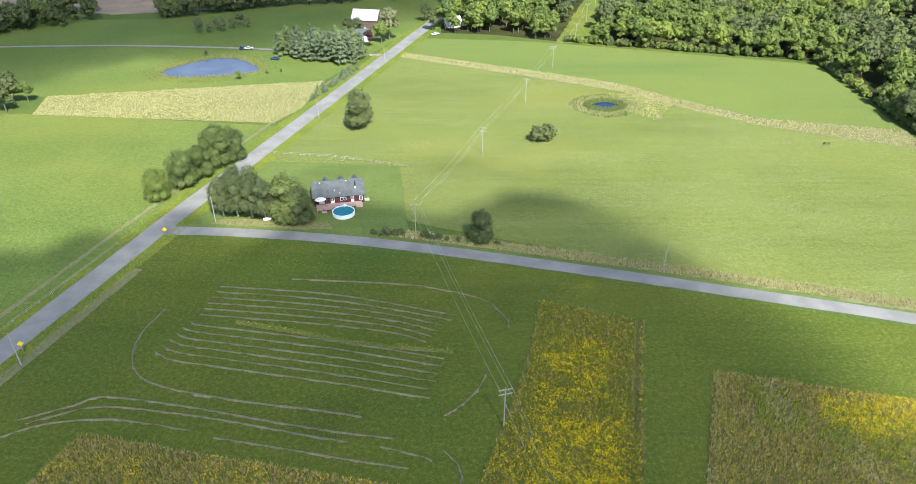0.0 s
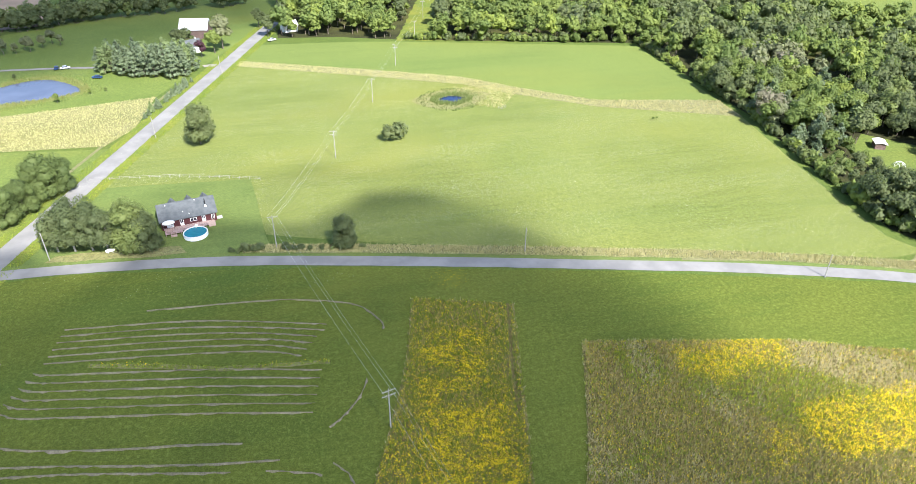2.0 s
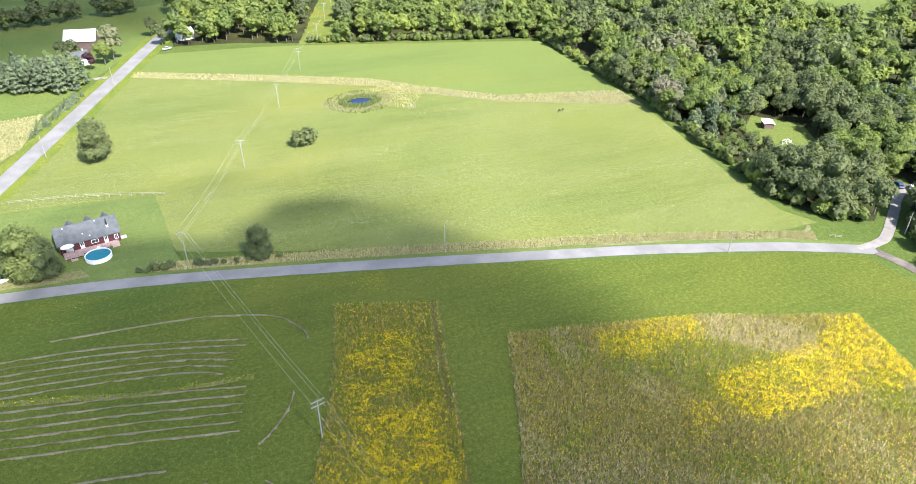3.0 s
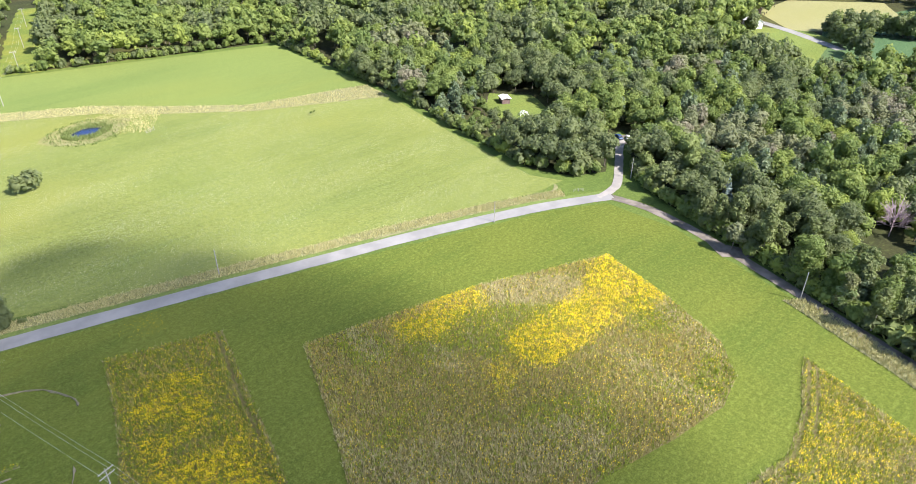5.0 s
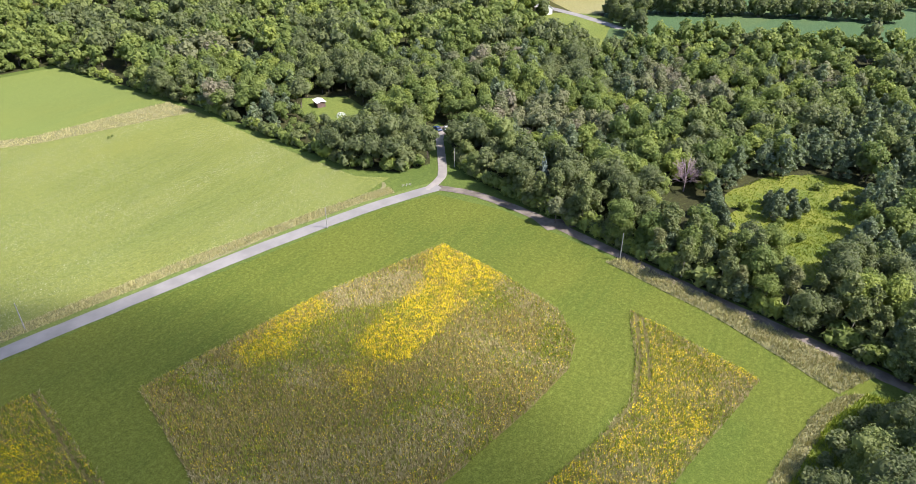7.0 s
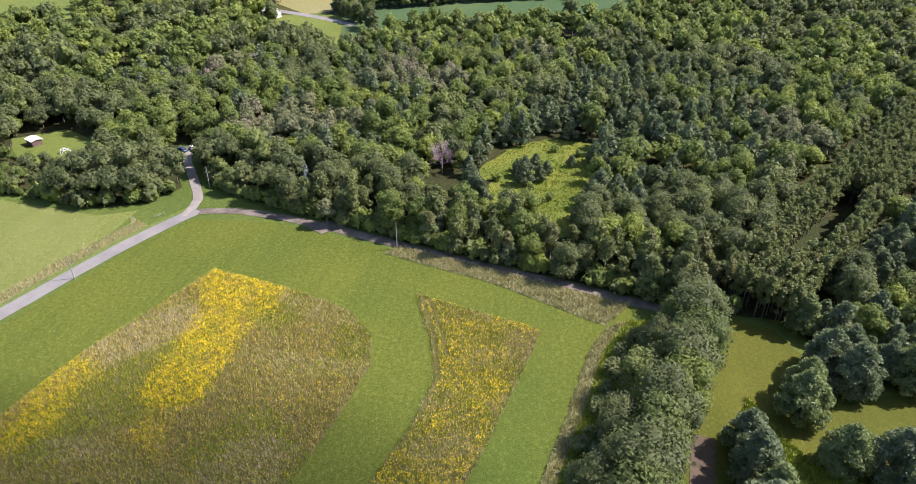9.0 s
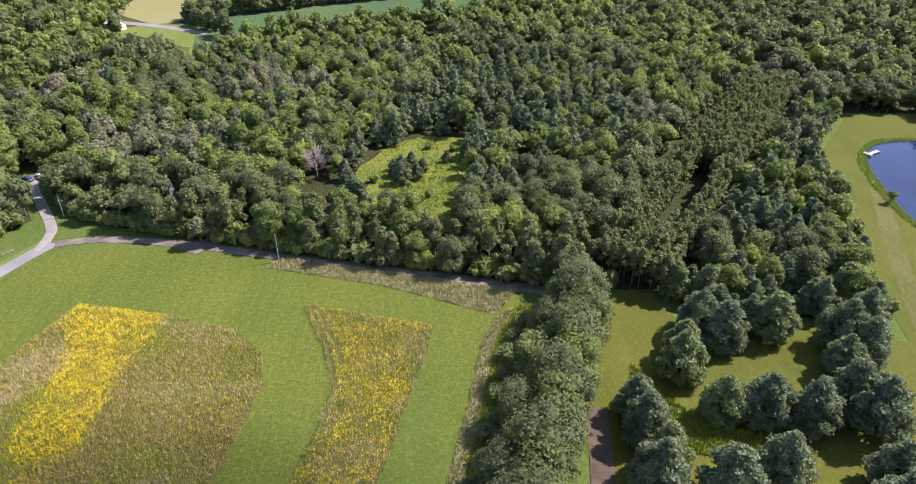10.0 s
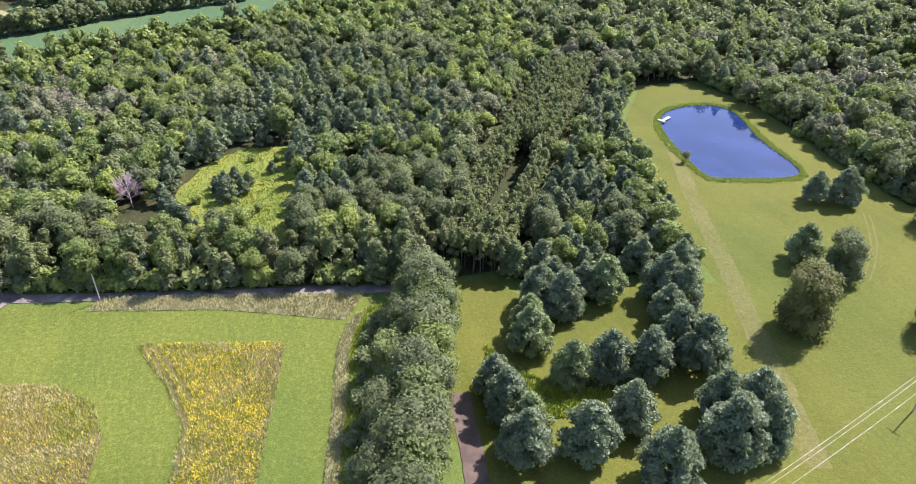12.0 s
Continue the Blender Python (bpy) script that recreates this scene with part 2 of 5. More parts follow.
def ribbon(name, pts, width, z, material, label, category, rise=0.0, steps=8, edge=0.25, kind="structure"):
    """A road or a low ridge along a line."""
    if kind:
        LAYER[0] += 1
        z += 0.0015 * LAYER[0]
    line = smooth_loop(pts, steps, False)
    bm, rows = bmesh.new(), []
    for i, p in enumerate(line):
        d = (line[min(i + 1, len(line) - 1)] - line[max(i - 1, 0)]).normalized()
        nrm = Vector((-d.y, d.x))
        w = width(i / (len(line) - 1)) if callable(width) else width
        row = []
        for k, s in enumerate((-0.5, -0.22, 0.22, 0.5)):
            q = p + nrm * (w * s + (edge * noise.noise((p.x * 0.7, p.y * 0.7, k)) if k in (0, 3) else 0))
            row.append(bm.verts.new((q.x, q.y, z + (rise if k in (1, 2) else 0))))
        rows.append(row)
    for a, b in zip(rows, rows[1:]):
        for k in range(3):
            bm.faces.new((a[k], a[k + 1], b[k + 1], b[k]))
    bmesh.ops.recalc_face_normals(bm, faces=bm.faces)
    if sum(f.normal.z for f in bm.faces) < 0:
        bmesh.ops.reverse_faces(bm, faces=bm.faces)
    return tagged(part(name, bm, material, None), label, category, kind=kind)


def inside(poly, x, y):
    """Which of the points (arrays) lie inside a plan outline."""
    hit = np.zeros(len(x), bool)
    for i in range(len(poly)):
        (x1, y1), (x2, y2) = poly[i - 1][:2], poly[i][:2]
        if y1 == y2:
            continue
        hit ^= ((y1 > y) != (y2 > y)) & (x < (x2 - x1) * (y - y1) / (y2 - y1) + x1)
    return hit


# ---------------------------------------------------------------- plan
MAIN = [(-150, -53), (-101, 115), (-84, 176), (-57, 267), (-17, 403), (20, 530)]
SIDE = [(-86, 168), (-64, 167), (-30, 163), (3, 156), (43, 146), (73, 138), (106, 129), (142, 117), (165, 106.5)]
TRACK = [(164, 107), (166.5, 95), (165.5, 82), (163, 69), (158, 49), (150, 20), (144, -5), (139, -24), (136, -40)]
DRIVE = [(161, 108.5), (172, 110), (186, 119), (199, 128), (207, 131)]
HAY = [(-76, 216), (-20, 211), (-15, 174), (9, 165), (57, 149), (108, 133), (150, 124), (162, 124), (157, 134), (161, 170),
       (170, 226), (88, 272), (71, 288), (31, 309), (-30, 338), (-42, 318)]
UPPER = [(-24, 374), (30, 369), (54, 364), (174, 329), (171, 245), (120, 257), (92, 280), (72, 299), (32, 319), (-28, 346)]
STRIP = [(-30, 338), (31, 309), (71, 288), (88, 272), (118, 249), (170, 226), (171, 245), (120, 257), (92, 280), (72, 299), (32, 319), (-28, 346)]
PLOT_A = [(20, 135), (44, 127), (36, 92), (27, 55), (-3, 62), (8, 92), (15, 112)]
PLOT_B = [(55, 110), (100, 100), (136, 86.5), (131, 64), (125, 47), (117, 39), (107, 36.5), (92, 38.5), (70, 43), (40, 52), (38, 66), (46, 85)]
PLOT_C = [(134, 32), (125, 0.5), (88, 9), (70, 14), (66, 36), (78, 28), (92, 24), (105, 22), (118, 25.5), (128, 30)]
PLOT_D = [(-72, 92), (-53, 88), (-10, 80), (-6, 66), (-40, 60), (-80, 66)]
LAWN = [(255, -166), (252, -193), (213, -197), (171, -190), (141, -186), (112, -190), (80, -200), (20, -180), (30, -90), (58, -30),
        (96, -27), (127, -39), (136, -44), (134, -52), (113, -66), (122, -84), (116, -107), (139, -112), (189, -129), (214, -134)]
POND = [(216, -152), (227, -164), (227, -182), (215, -187), (190, -179), (166, -175), (160, -167), (166, -146), (172, -141), (200, -146)]
POND_L = [(-139, 314), (-125, 332), (-110, 335), (-94, 316), (-109, 307), (-130, 305)]
CLEARING = [(207, 27), (226, 19), (238, 5), (236, -12), (222, -11), (183, -4), (180, 4), (192, 6), (201, 9), (203, 16), (200, 23)]
FAR_CROP = [(335, 122), (372, 86), (398, 34), (411, -26), (560, -60), (600, 60), (520, 130), (430, 150)]
FAR_PASTURE = [(328, 155), (345, 121), (402, 135), (412, 150), (395, 185)]
FAR_GOLD = [(404, 158), (415, 148), (470, 118), (520, 150), (480, 196), (434, 194)]
FAR_GREEN = [(330, 440), (420, 330), (470, 340), (400, 470)]

# ---------------------------------------------------------------- ground
bm = bmesh.new()
bmesh.ops.create_grid(bm, x_segments=8, y_segments=8, size=4000)
tagged(part("ground", bm, M["meadow"], None), "green meadow grass reaching to the horizon", "ground", kind="structure")
sheet("field", [(-88, 165), (-60, 164), (3, 153), (73, 135), (142, 114), (160, 105), (162, 82), (154, 45), (146, 8), (136, -22), (124, -12),
                (80, -2), (20, 10), (-60, 30), (-104, 100)], 0.04, M["clover"], "mown dark green clover field beside the roads", "field", edge=0.6)
sheet("field", HAY, 0.04, M["hay"], "pale hay field dotted with white flowers", "field")
sheet("field", UPPER, 0.04, M["upper"], "even bright green young grass field", "field")
sheet("field_margin", STRIP, 0.06, M["dry"], "weedy dry grass strip between two fields", "field")
sheet("yard", [(-82, 171.5), (-76, 216), (-20, 211.5), (-15, 173), (-12, 161), (-40, 166.4), (-60, 168.8)], 0.05, M["yard"], "mown grass yard round the house", "lawn")
sheet("lawn", LAWN, 0.05, M["lawn"], "wide mown lawn round a pond", "lawn", edge=0.8)
sheet("field", [(-330, 258), (-175, 279), (-112, 291), (-61, 301), (-50, 330), (-22, 400), (5, 500), (-100, 455), (-170, 415), (-215, 410), (-290, 352)], 0.03,
      M["pasture"], "grazed green pasture round the farm pond", "field")


def grown(poly, d):
    """The outline moved outwards from its middle by d metres."""
    mid = sum((Vector(q) for q in poly), Vector((0, 0))) / len(poly)
    return [tuple(Vector(q) + (Vector(q) - mid).normalized() * d) for q in poly]


sheet("bank", grown(POND, 2.9), 0.09, M["weeds"], "yellow-green overgrown bank round the pond", "bank", soft=True, edge=0.5)
sheet("bank", grown(POND_L, 6.5), 0.09, M["pasture"], "rough green bank round the farm pond", "bank", soft=True, edge=1.0)
sheet("bank", [(44, 272), (61, 283), (78, 274), (60, 259)], 0.09, M["tan"], "rough tan and green bank round the small pond", "bank", soft=True, edge=1.0)
sheet("pond_water", POND, 0.12, M["water"], "still pond water coloured dark blue like the mirrored sky", "pond", soft=True, edge=0)
sheet("pond_water", POND_L, 0.12, M["skywater"], "still pond water with the sky's pale reflection in its colour", "pond", soft=True, edge=0.4)
sheet("pond_water", [(55, 271), (61, 275), (67, 271), (60, 266.5)], 0.12, M["water"], "small dark farm pond", "pond", soft=True, edge=0.2)
sheet("field", [(-320, -10), (-142, -10), (-106, 112), (-90, 173), (-69, 247), (-123, 254), (-175, 259), (-320, 250)], 0.04, M["pasture"],
      "green pasture across the road", "field")
sheet("field", [(-175, 279), (-112, 291), (-61, 301), (-64, 266), (-72, 250), (-123, 254), (-170, 258)], 0.05, M["tan"],
      "unmown tan dry grass field", "field", edge=1.0)
sheet("field", [(-250, 440), (-210, 423), (-140, 440), (-160, 540), (-420, 560), (-420, 470)], 0.05, M["soil"], "bare brown ploughed field", "field")
sheet("clearing", CLEARING, 0.06, M["weeds"], "sunlit weedy clearing in the woods", "clearing", edge=2.0)
sheet("field", FAR_CROP, 0.06, M["crop"], "distant dark green crop field", "field")
sheet("field", FAR_PASTURE, 0.08, M["pasture"], "distant green pasture", "field")
sheet("field", FAR_GOLD, 0.07, M["gold"], "distant ripe golden field", "field")
ribbon("road", MAIN, 6.8, 0.09, M["asphalt"], "straight grey asphalt country road", "road", 0.06)
ribbon("side_road", SIDE, 4.6, 0.08, M["asphalt"], "narrow grey asphalt side road", "road", 0.05)
ribbon("dirt_track", TRACK, 3.4, 0.08, M["dirt"], "two-rut dirt track with the woods' shade in its colour", "track", 0.03)
ribbon("driveway", DRIVE, 2.9, 0.1, M["gravel"], "pale gravel driveway", "driveway", 0.03)

# ---------------------------------------------------------------- unseen clouds added to shade the fields
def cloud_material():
    """Cloud that dims the sun: light passes straight through thin parts and is scattered white by thick ones."""
    m = Mat("shade_cloud", 1.0, 0, 0.0)
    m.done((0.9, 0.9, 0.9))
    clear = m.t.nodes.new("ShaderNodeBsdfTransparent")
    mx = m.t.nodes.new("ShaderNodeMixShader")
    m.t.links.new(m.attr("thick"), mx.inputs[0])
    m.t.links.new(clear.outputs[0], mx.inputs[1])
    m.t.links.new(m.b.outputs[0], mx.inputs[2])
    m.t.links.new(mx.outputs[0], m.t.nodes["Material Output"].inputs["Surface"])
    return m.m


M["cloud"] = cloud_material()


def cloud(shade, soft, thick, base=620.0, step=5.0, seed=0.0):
    """A thin unseen cumulus with a flat base and a lumpy top, added high up towards the sun and outlined by the fields
    it is to shade; its rim thins out over some metres.
    """
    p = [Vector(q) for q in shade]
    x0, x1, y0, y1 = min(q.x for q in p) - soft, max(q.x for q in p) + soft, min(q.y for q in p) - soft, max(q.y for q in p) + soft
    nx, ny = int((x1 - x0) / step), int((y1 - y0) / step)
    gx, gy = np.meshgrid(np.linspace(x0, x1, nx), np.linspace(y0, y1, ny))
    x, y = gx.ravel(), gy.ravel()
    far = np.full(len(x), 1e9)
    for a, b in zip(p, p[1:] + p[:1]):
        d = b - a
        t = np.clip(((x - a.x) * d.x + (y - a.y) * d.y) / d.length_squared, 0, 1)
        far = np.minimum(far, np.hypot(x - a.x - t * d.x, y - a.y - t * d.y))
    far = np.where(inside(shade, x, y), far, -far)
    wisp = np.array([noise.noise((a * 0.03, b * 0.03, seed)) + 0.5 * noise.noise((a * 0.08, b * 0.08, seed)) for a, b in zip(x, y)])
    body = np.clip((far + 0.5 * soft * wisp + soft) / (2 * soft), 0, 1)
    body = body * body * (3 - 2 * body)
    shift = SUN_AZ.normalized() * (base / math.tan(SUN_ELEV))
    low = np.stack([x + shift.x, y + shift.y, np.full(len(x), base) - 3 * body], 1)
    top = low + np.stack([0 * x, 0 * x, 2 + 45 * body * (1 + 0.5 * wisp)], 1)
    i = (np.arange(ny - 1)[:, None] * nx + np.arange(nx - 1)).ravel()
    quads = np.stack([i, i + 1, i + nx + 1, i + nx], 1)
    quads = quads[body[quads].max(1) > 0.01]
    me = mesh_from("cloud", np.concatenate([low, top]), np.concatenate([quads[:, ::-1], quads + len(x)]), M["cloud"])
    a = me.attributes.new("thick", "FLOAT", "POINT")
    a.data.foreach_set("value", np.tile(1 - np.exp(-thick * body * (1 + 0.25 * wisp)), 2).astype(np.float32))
    return tagged(new("cloud", me), "thin unseen cloud added to cast shade on the fields", "cloud", kind="structure")


# out of view; outline and thickness are set by the shade wanted below
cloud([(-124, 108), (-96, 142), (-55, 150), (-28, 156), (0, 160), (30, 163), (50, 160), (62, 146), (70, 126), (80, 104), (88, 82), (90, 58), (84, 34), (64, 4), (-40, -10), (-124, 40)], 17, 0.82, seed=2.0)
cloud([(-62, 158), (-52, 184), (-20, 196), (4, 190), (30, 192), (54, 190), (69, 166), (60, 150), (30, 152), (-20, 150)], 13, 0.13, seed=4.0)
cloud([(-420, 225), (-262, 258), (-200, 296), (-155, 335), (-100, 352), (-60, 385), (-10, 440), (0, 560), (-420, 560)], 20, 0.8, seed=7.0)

# ---------------------------------------------------------------- trees
_t = (1 + 5 ** 0.5) / 2
ICO_V = np.array([(-1, _t, 0), (1, _t, 0), (-1, -_t, 0), (1, -_t, 0), (0, -1, _t), (0, 1, _t), (0, -1, -_t), (0, 1, -_t),
                  (_t, 0, -1), (_t, 0, 1), (-_t, 0, -1), (-_t, 0, 1)]) / math.hypot(1, _t)
ICO_F = np.array([(0, 11, 5), (0, 5, 1), (0, 1, 7), (0, 7, 10), (0, 10, 11), (1, 5, 9), (5, 11, 4), (11, 10, 2), (10, 7, 6), (7, 1, 8),
                  (3, 9, 4), (3, 4, 2), (3, 2, 6), (3, 6, 8), (3, 8, 9), (4, 9, 5), (2, 4, 11), (6, 2, 10), (8, 6, 7), (9, 8, 1)])


def crown_arrays(lobes, count, size, rng, slim=1.0, core=0.8, outward=0.9, low=-0.55):
    """Leaf clumps spread over the lobes (x, y, z, rx, ry, rz) of a crown, round a dense core. Triangles."""
    L = np.array(lobes, float)
    V, F, base = [], [], 0
    for lb in L if core else ():
        v = ICO_V * (1 + 0.18 * rng.standard_normal((12, 1))) * lb[3:] * core + lb[:3]
        V.append(v)
        F.append(ICO_F + base)
        base += 12
    area = (L[:, 3] * L[:, 4] * L[:, 5]) ** (2 / 3)
    pick = rng.choice(len(L), count, p=area / area.sum())
    d = rng.standard_normal((count, 3))
    d /= np.linalg.norm(d, axis=1, keepdims=True)
    d[:, 2] = np.where(d[:, 2] < low, -d[:, 2], d[:, 2])
    p = L[pick, :3] + d * L[pick, 3:] * rng.uniform(0.78, 1.18, (count, 1))
    n = outward * d + (1.3 - outward) * rng.standard_normal((count, 3)) + (0, 0, 0.25)
    n /= np.linalg.norm(n, axis=1, keepdims=True)
    u = np.cross(n, rng.standard_normal((count, 3)))
    u /= np.linalg.norm(u, axis=1, keepdims=True)
    w = np.cross(n, u)
    s = size * rng.uniform(0.55, 1.25, (count, 1))
    sag = n * s * 0.3
    tri = np.stack([p - u * s * slim - sag, p + u * s * slim * 0.6 - w * s * 0.8, p + u * s * slim * 0.5 + w * s * 0.85], 1)
    V.append(tri.reshape(-1, 3))
    F.append(base + 3 * np.arange(count)[:, None] + [0, 1, 2])
    return np.concatenate(V), np.concatenate(F)


def bars_arrays(bars, sides=5):
    """Tapered bars ((a), (b), ra, rb) as triangles."""
    V, F, base = [], [], 0
    ang = np.arange(sides) * 2 * np.pi / sides
    for a, b, ra, rb in bars:
        a, b = np.array(a, float), np.array(b, float)
        d = (b - a) / np.linalg.norm(b - a)
        u = np.cross(d, (0.3, 0.9, 0.1))
        u /= np.linalg.norm(u)
        w = np.cross(d, u)
        ring = np.cos(ang)[:, None] * u + np.sin(ang)[:, None] * w
        V += [a + ring * ra, b + ring * rb]
        k = np.arange(sides)
        j = (k + 1) % sides
        F += [np.stack([k, j, sides + j], 1) + base, np.stack([k, sides + j, sides + k], 1) + base]
        base += 2 * sides
    return np.concatenate(V), np.concatenate(F)


def broadleaf(rng, height=13.0, wide=4.2, count=260, size=0.75, lobes=7, stem=0.25):
    """Lobed round crown on a forked trunk."""
    mid, rz = height * (0.5 + stem / 2), height * (0.5 - stem / 2)
    L = [(0, 0, mid + rz * 0.25, wide * 0.62, wide * 0.62, rz * 0.72)]
    bars = [((0, 0, -0.3), (0.1, 0, height * stem * 1.3), 0.028 * height * 0.8, 0.018 * height)]
    for i in range(lobes):
        a = i * 2.4 + rng.uniform(-0.4, 0.4)
        r, z = wide * rng.uniform(0.42, 0.62), mid + rz * rng.uniform(-0.6, 0.5)
        s = wide * rng.uniform(0.36, 0.52)
        L.append((r * math.cos(a), r * math.sin(a), z, s, s, s * rng.uniform(0.8, 1.1)))
        if count > 700:
            bars.append(((0.1, 0, height * stem * rng.uniform(0.8, 1.25)), (r * math.cos(a) * 0.9, r * math.sin(a) * 0.9, z), 0.011 * height, 0.004 * height))
    if stem < 0.2 and count > 700:
        for i in range(7):
            a = i * 0.9 + rng.uniform(-0.2, 0.2)
            s = wide * rng.uniform(0.4, 0.5)
            L.append((0.55 * wide * math.cos(a), 0.55 * wide * math.sin(a), height * (0.16 + stem), s, s, height * 0.17))
    return crown_arrays(L, count, size, rng, low=-0.55 if count > 1000 else -0.15), bars_arrays(bars)


def white_pine(rng, height=10.0, wide=3.6, count=300, size=0.5, tiers=6, arms=6):
    """Tiers of upswept boughs with needle tufts; a soft uneven cone."""
    L, bars = [], [((0, 0, -0.3), (0, 0, height * 0.96), 0.02 * height, 0.004 * height)]
    for k in range(tiers):
        f = k / (tiers - 1)
        z, r = height * (0.12 + 0.78 * f), wide * (1.0 - 0.85 * f ** 1.8) * (0.85 if k == 0 else 1.0)
        n = max(3, int(arms * (1 - 0.45 * f)))
        for i in range(n):
            a = i * 2 * math.pi / n + k * 0.7 + rng.uniform(-0.4, 0.4)
            q = r * rng.uniform(0.68, 1.08)
            s = wide * rng.uniform(0.2, 0.34) * (1 - 0.35 * f)
            up = 0.12 * q + rng.uniform(-0.03, 0.05) * height
            L.append((q * 0.82 * math.cos(a), q * 0.82 * math.sin(a), z + up, s, s, s * 0.75))
            if tiers > 5:
                bars.append(((0, 0, z - 0.2), (q * 0.8 * math.cos(a), q * 0.8 * math.sin(a), z + up), 0.06, 0.03))
    L.append((0, 0, height * 0.5, wide * 0.45, wide * 0.45, height * 0.36))
    L.append((0, 0, height * 0.95, wide * 0.13, wide * 0.13, height * 0.07))
    return crown_arrays(L, count, size, rng, 1.5, 0.68, 0.5, -0.55 if count > 1000 else -0.2), bars_arrays(bars, 4)


def red_pine(rng, height=15.0, wide=2.4, count=150, size=0.55, low=0.5):
    """Tall stem with a tufted crown in its upper part."""
    L = [(0, 0, height * (0.47 + low / 2), wide * 0.55, wide * 0.55, height * 0.5 * (1 - low))]
    for i in range(6):
        a, f = i * 2.4 + rng.uniform(-0.3, 0.3), i / 5
        r = wide * (0.75 - 0.5 * f)
        L.append((r * math.cos(a), r * math.sin(a), height * (low + (0.92 - low) * f), wide * 0.42, wide * 0.42, wide * 0.36))
    return crown_arrays(L, count, size, rng, 1.2, 0.8, 0.6, -0.3), bars_arrays([((0, 0, -0.3), (0, 0, height * 0.9), 0.17, 0.06)])


def cone_spruce(rng, height=9.0, wide=2.3, count=900, size=0.36):
    L = [(0, 0, height * (0.12 + 0.8 * f), wide * (1 - f) * 0.9 + 0.12, wide * (1 - f) * 0.9 + 0.12, height * 0.09) for f in np.linspace(0, 1, 8)]
    return crown_arrays(L, count, size, rng, 1.3, 0.75, 0.6), bars_arrays([((0, 0, -0.3), (0, 0, height * 0.9), 0.16, 0.04)])


def shrub(rng, height=2.4, wide=1.8, count=340, size=0.28):
    L = [(rng.uniform(-0.6, 0.6) * wide, rng.uniform(-0.6, 0.6) * wide, height * rng.uniform(0.35, 0.6), wide * 0.5, wide * 0.5, height * 0.4) for _ in range(5)]
    return crown_arrays(L, count, size, rng), bars_arrays([((0, 0, -0.2), (0, 0, height * 0.5), 0.06, 0.03), ((0, 0, -0.2), (0.4, 0.2, height * 0.5), 0.05, 0.02)])


def bare_tree(rng, height=9.0, wide=3.6):
    """A dead tree: trunk, limbs and a haze of twigs."""
    bars = [((0, 0, -0.3), (0, 0, height * 0.6), 0.2, 0.1)]
    for i in range(22):
        a, z = i * 2.4, height * rng.uniform(0.22, 0.58)
        r = wide * rng.uniform(0.6, 1.0)
        tip = np.array((r * math.cos(a), r * math.sin(a), z + height * rng.uniform(0.15, 0.42)))
        bars.append(((0, 0, z), tip, 0.07, 0.03))
        for _ in range(9):
            b = np.array((0, 0, z)) * 0.5 + tip * 0.5 + rng.uniform(-0.2, 0.2, 3)
            bars.append((b * rng.uniform(0.9, 1.05), tip + rng.uniform(-1.1, 1.1, 3), 0.05, 0.03))
    return None, bars_arrays(bars, 3)


RNG = np.random.default_rng(7)


def prototypes(make, n, crown_mat, bark, **kw):
    """Meshes (crown, trunk) of n different trees of a kind, with their arrays."""
    out = []
    for _ in range(n):
        crown, trunk = make(RNG, **kw)
        out.append((mesh_from("crown", *crown, M[crown_mat]) if crown else None, mesh_from("trunk", *trunk, M[bark]), crown, trunk))
    return out


def plant_tree(proto, x, y, scale, turn, name, label, category="tree", group="", tall=1.0):
    """One tree as a thing with trunk and crown."""
    crown, trunk = proto[0], proto[1]
    top = new(name)
    top.empty_display_size = 0.5
    top.location, top.rotation_euler, top.scale = (x, y, 0.05), (0, 0, turn), (scale, scale, scale * tall)
    part("trunk", trunk, None, top)
    if crown:
        part("crown", crown, None, top)
    return tagged(top, label, category, group)


def plant_many(name, places, protos, crown_mat, bark, label, category):
    """Countless trees (x, y, scale) joined into one stretch of woods."""
    V, F, I, T, base = [], [], [], [], 0
    which = RNG.integers(0, len(protos), len(places))
    for k, (_, _, crown, trunk) in enumerate(protos):
        at = places[which == k]
        if not len(at):
            continue
        v0 = np.concatenate([crown[0], trunk[0]])
        f0 = np.concatenate([crown[1], trunk[1] + len(crown[0])])
        i0 = np.r_[np.zeros(len(crown[1])), np.ones(len(trunk[1]))]
        a = RNG.uniform(0, 2 * np.pi, len(at))
        ca, sa, s = np.cos(a)[:, None], np.sin(a)[:, None], at[:, 2:3]
        stretch = RNG.uniform(0.85, 1.2, (len(at), 1))
        x = (v0[:, 0] * ca - v0[:, 1] * sa) * s + at[:, 0:1]
        y = (v0[:, 0] * sa + v0[:, 1] * ca) * s + at[:, 1:2]
        V.append(np.stack([x, y, v0[:, 2] * s * stretch], -1).reshape(-1, 3))
        F.append((f0[None] + base + len(v0) * np.arange(len(at))[:, None, None]).reshape(-1, 3))
        I.append(np.tile(i0, len(at)))
        T.append(np.repeat(RNG.uniform(0, 1, len(at)), len(v0)))
        base += len(v0) * len(at)
    me = mesh_from(name, np.concatenate(V), np.concatenate(F), [M[crown_mat], M[bark]], np.concatenate(I), np.concatenate(T))
    return tagged(new(name, me), label, category, kind="stuff")


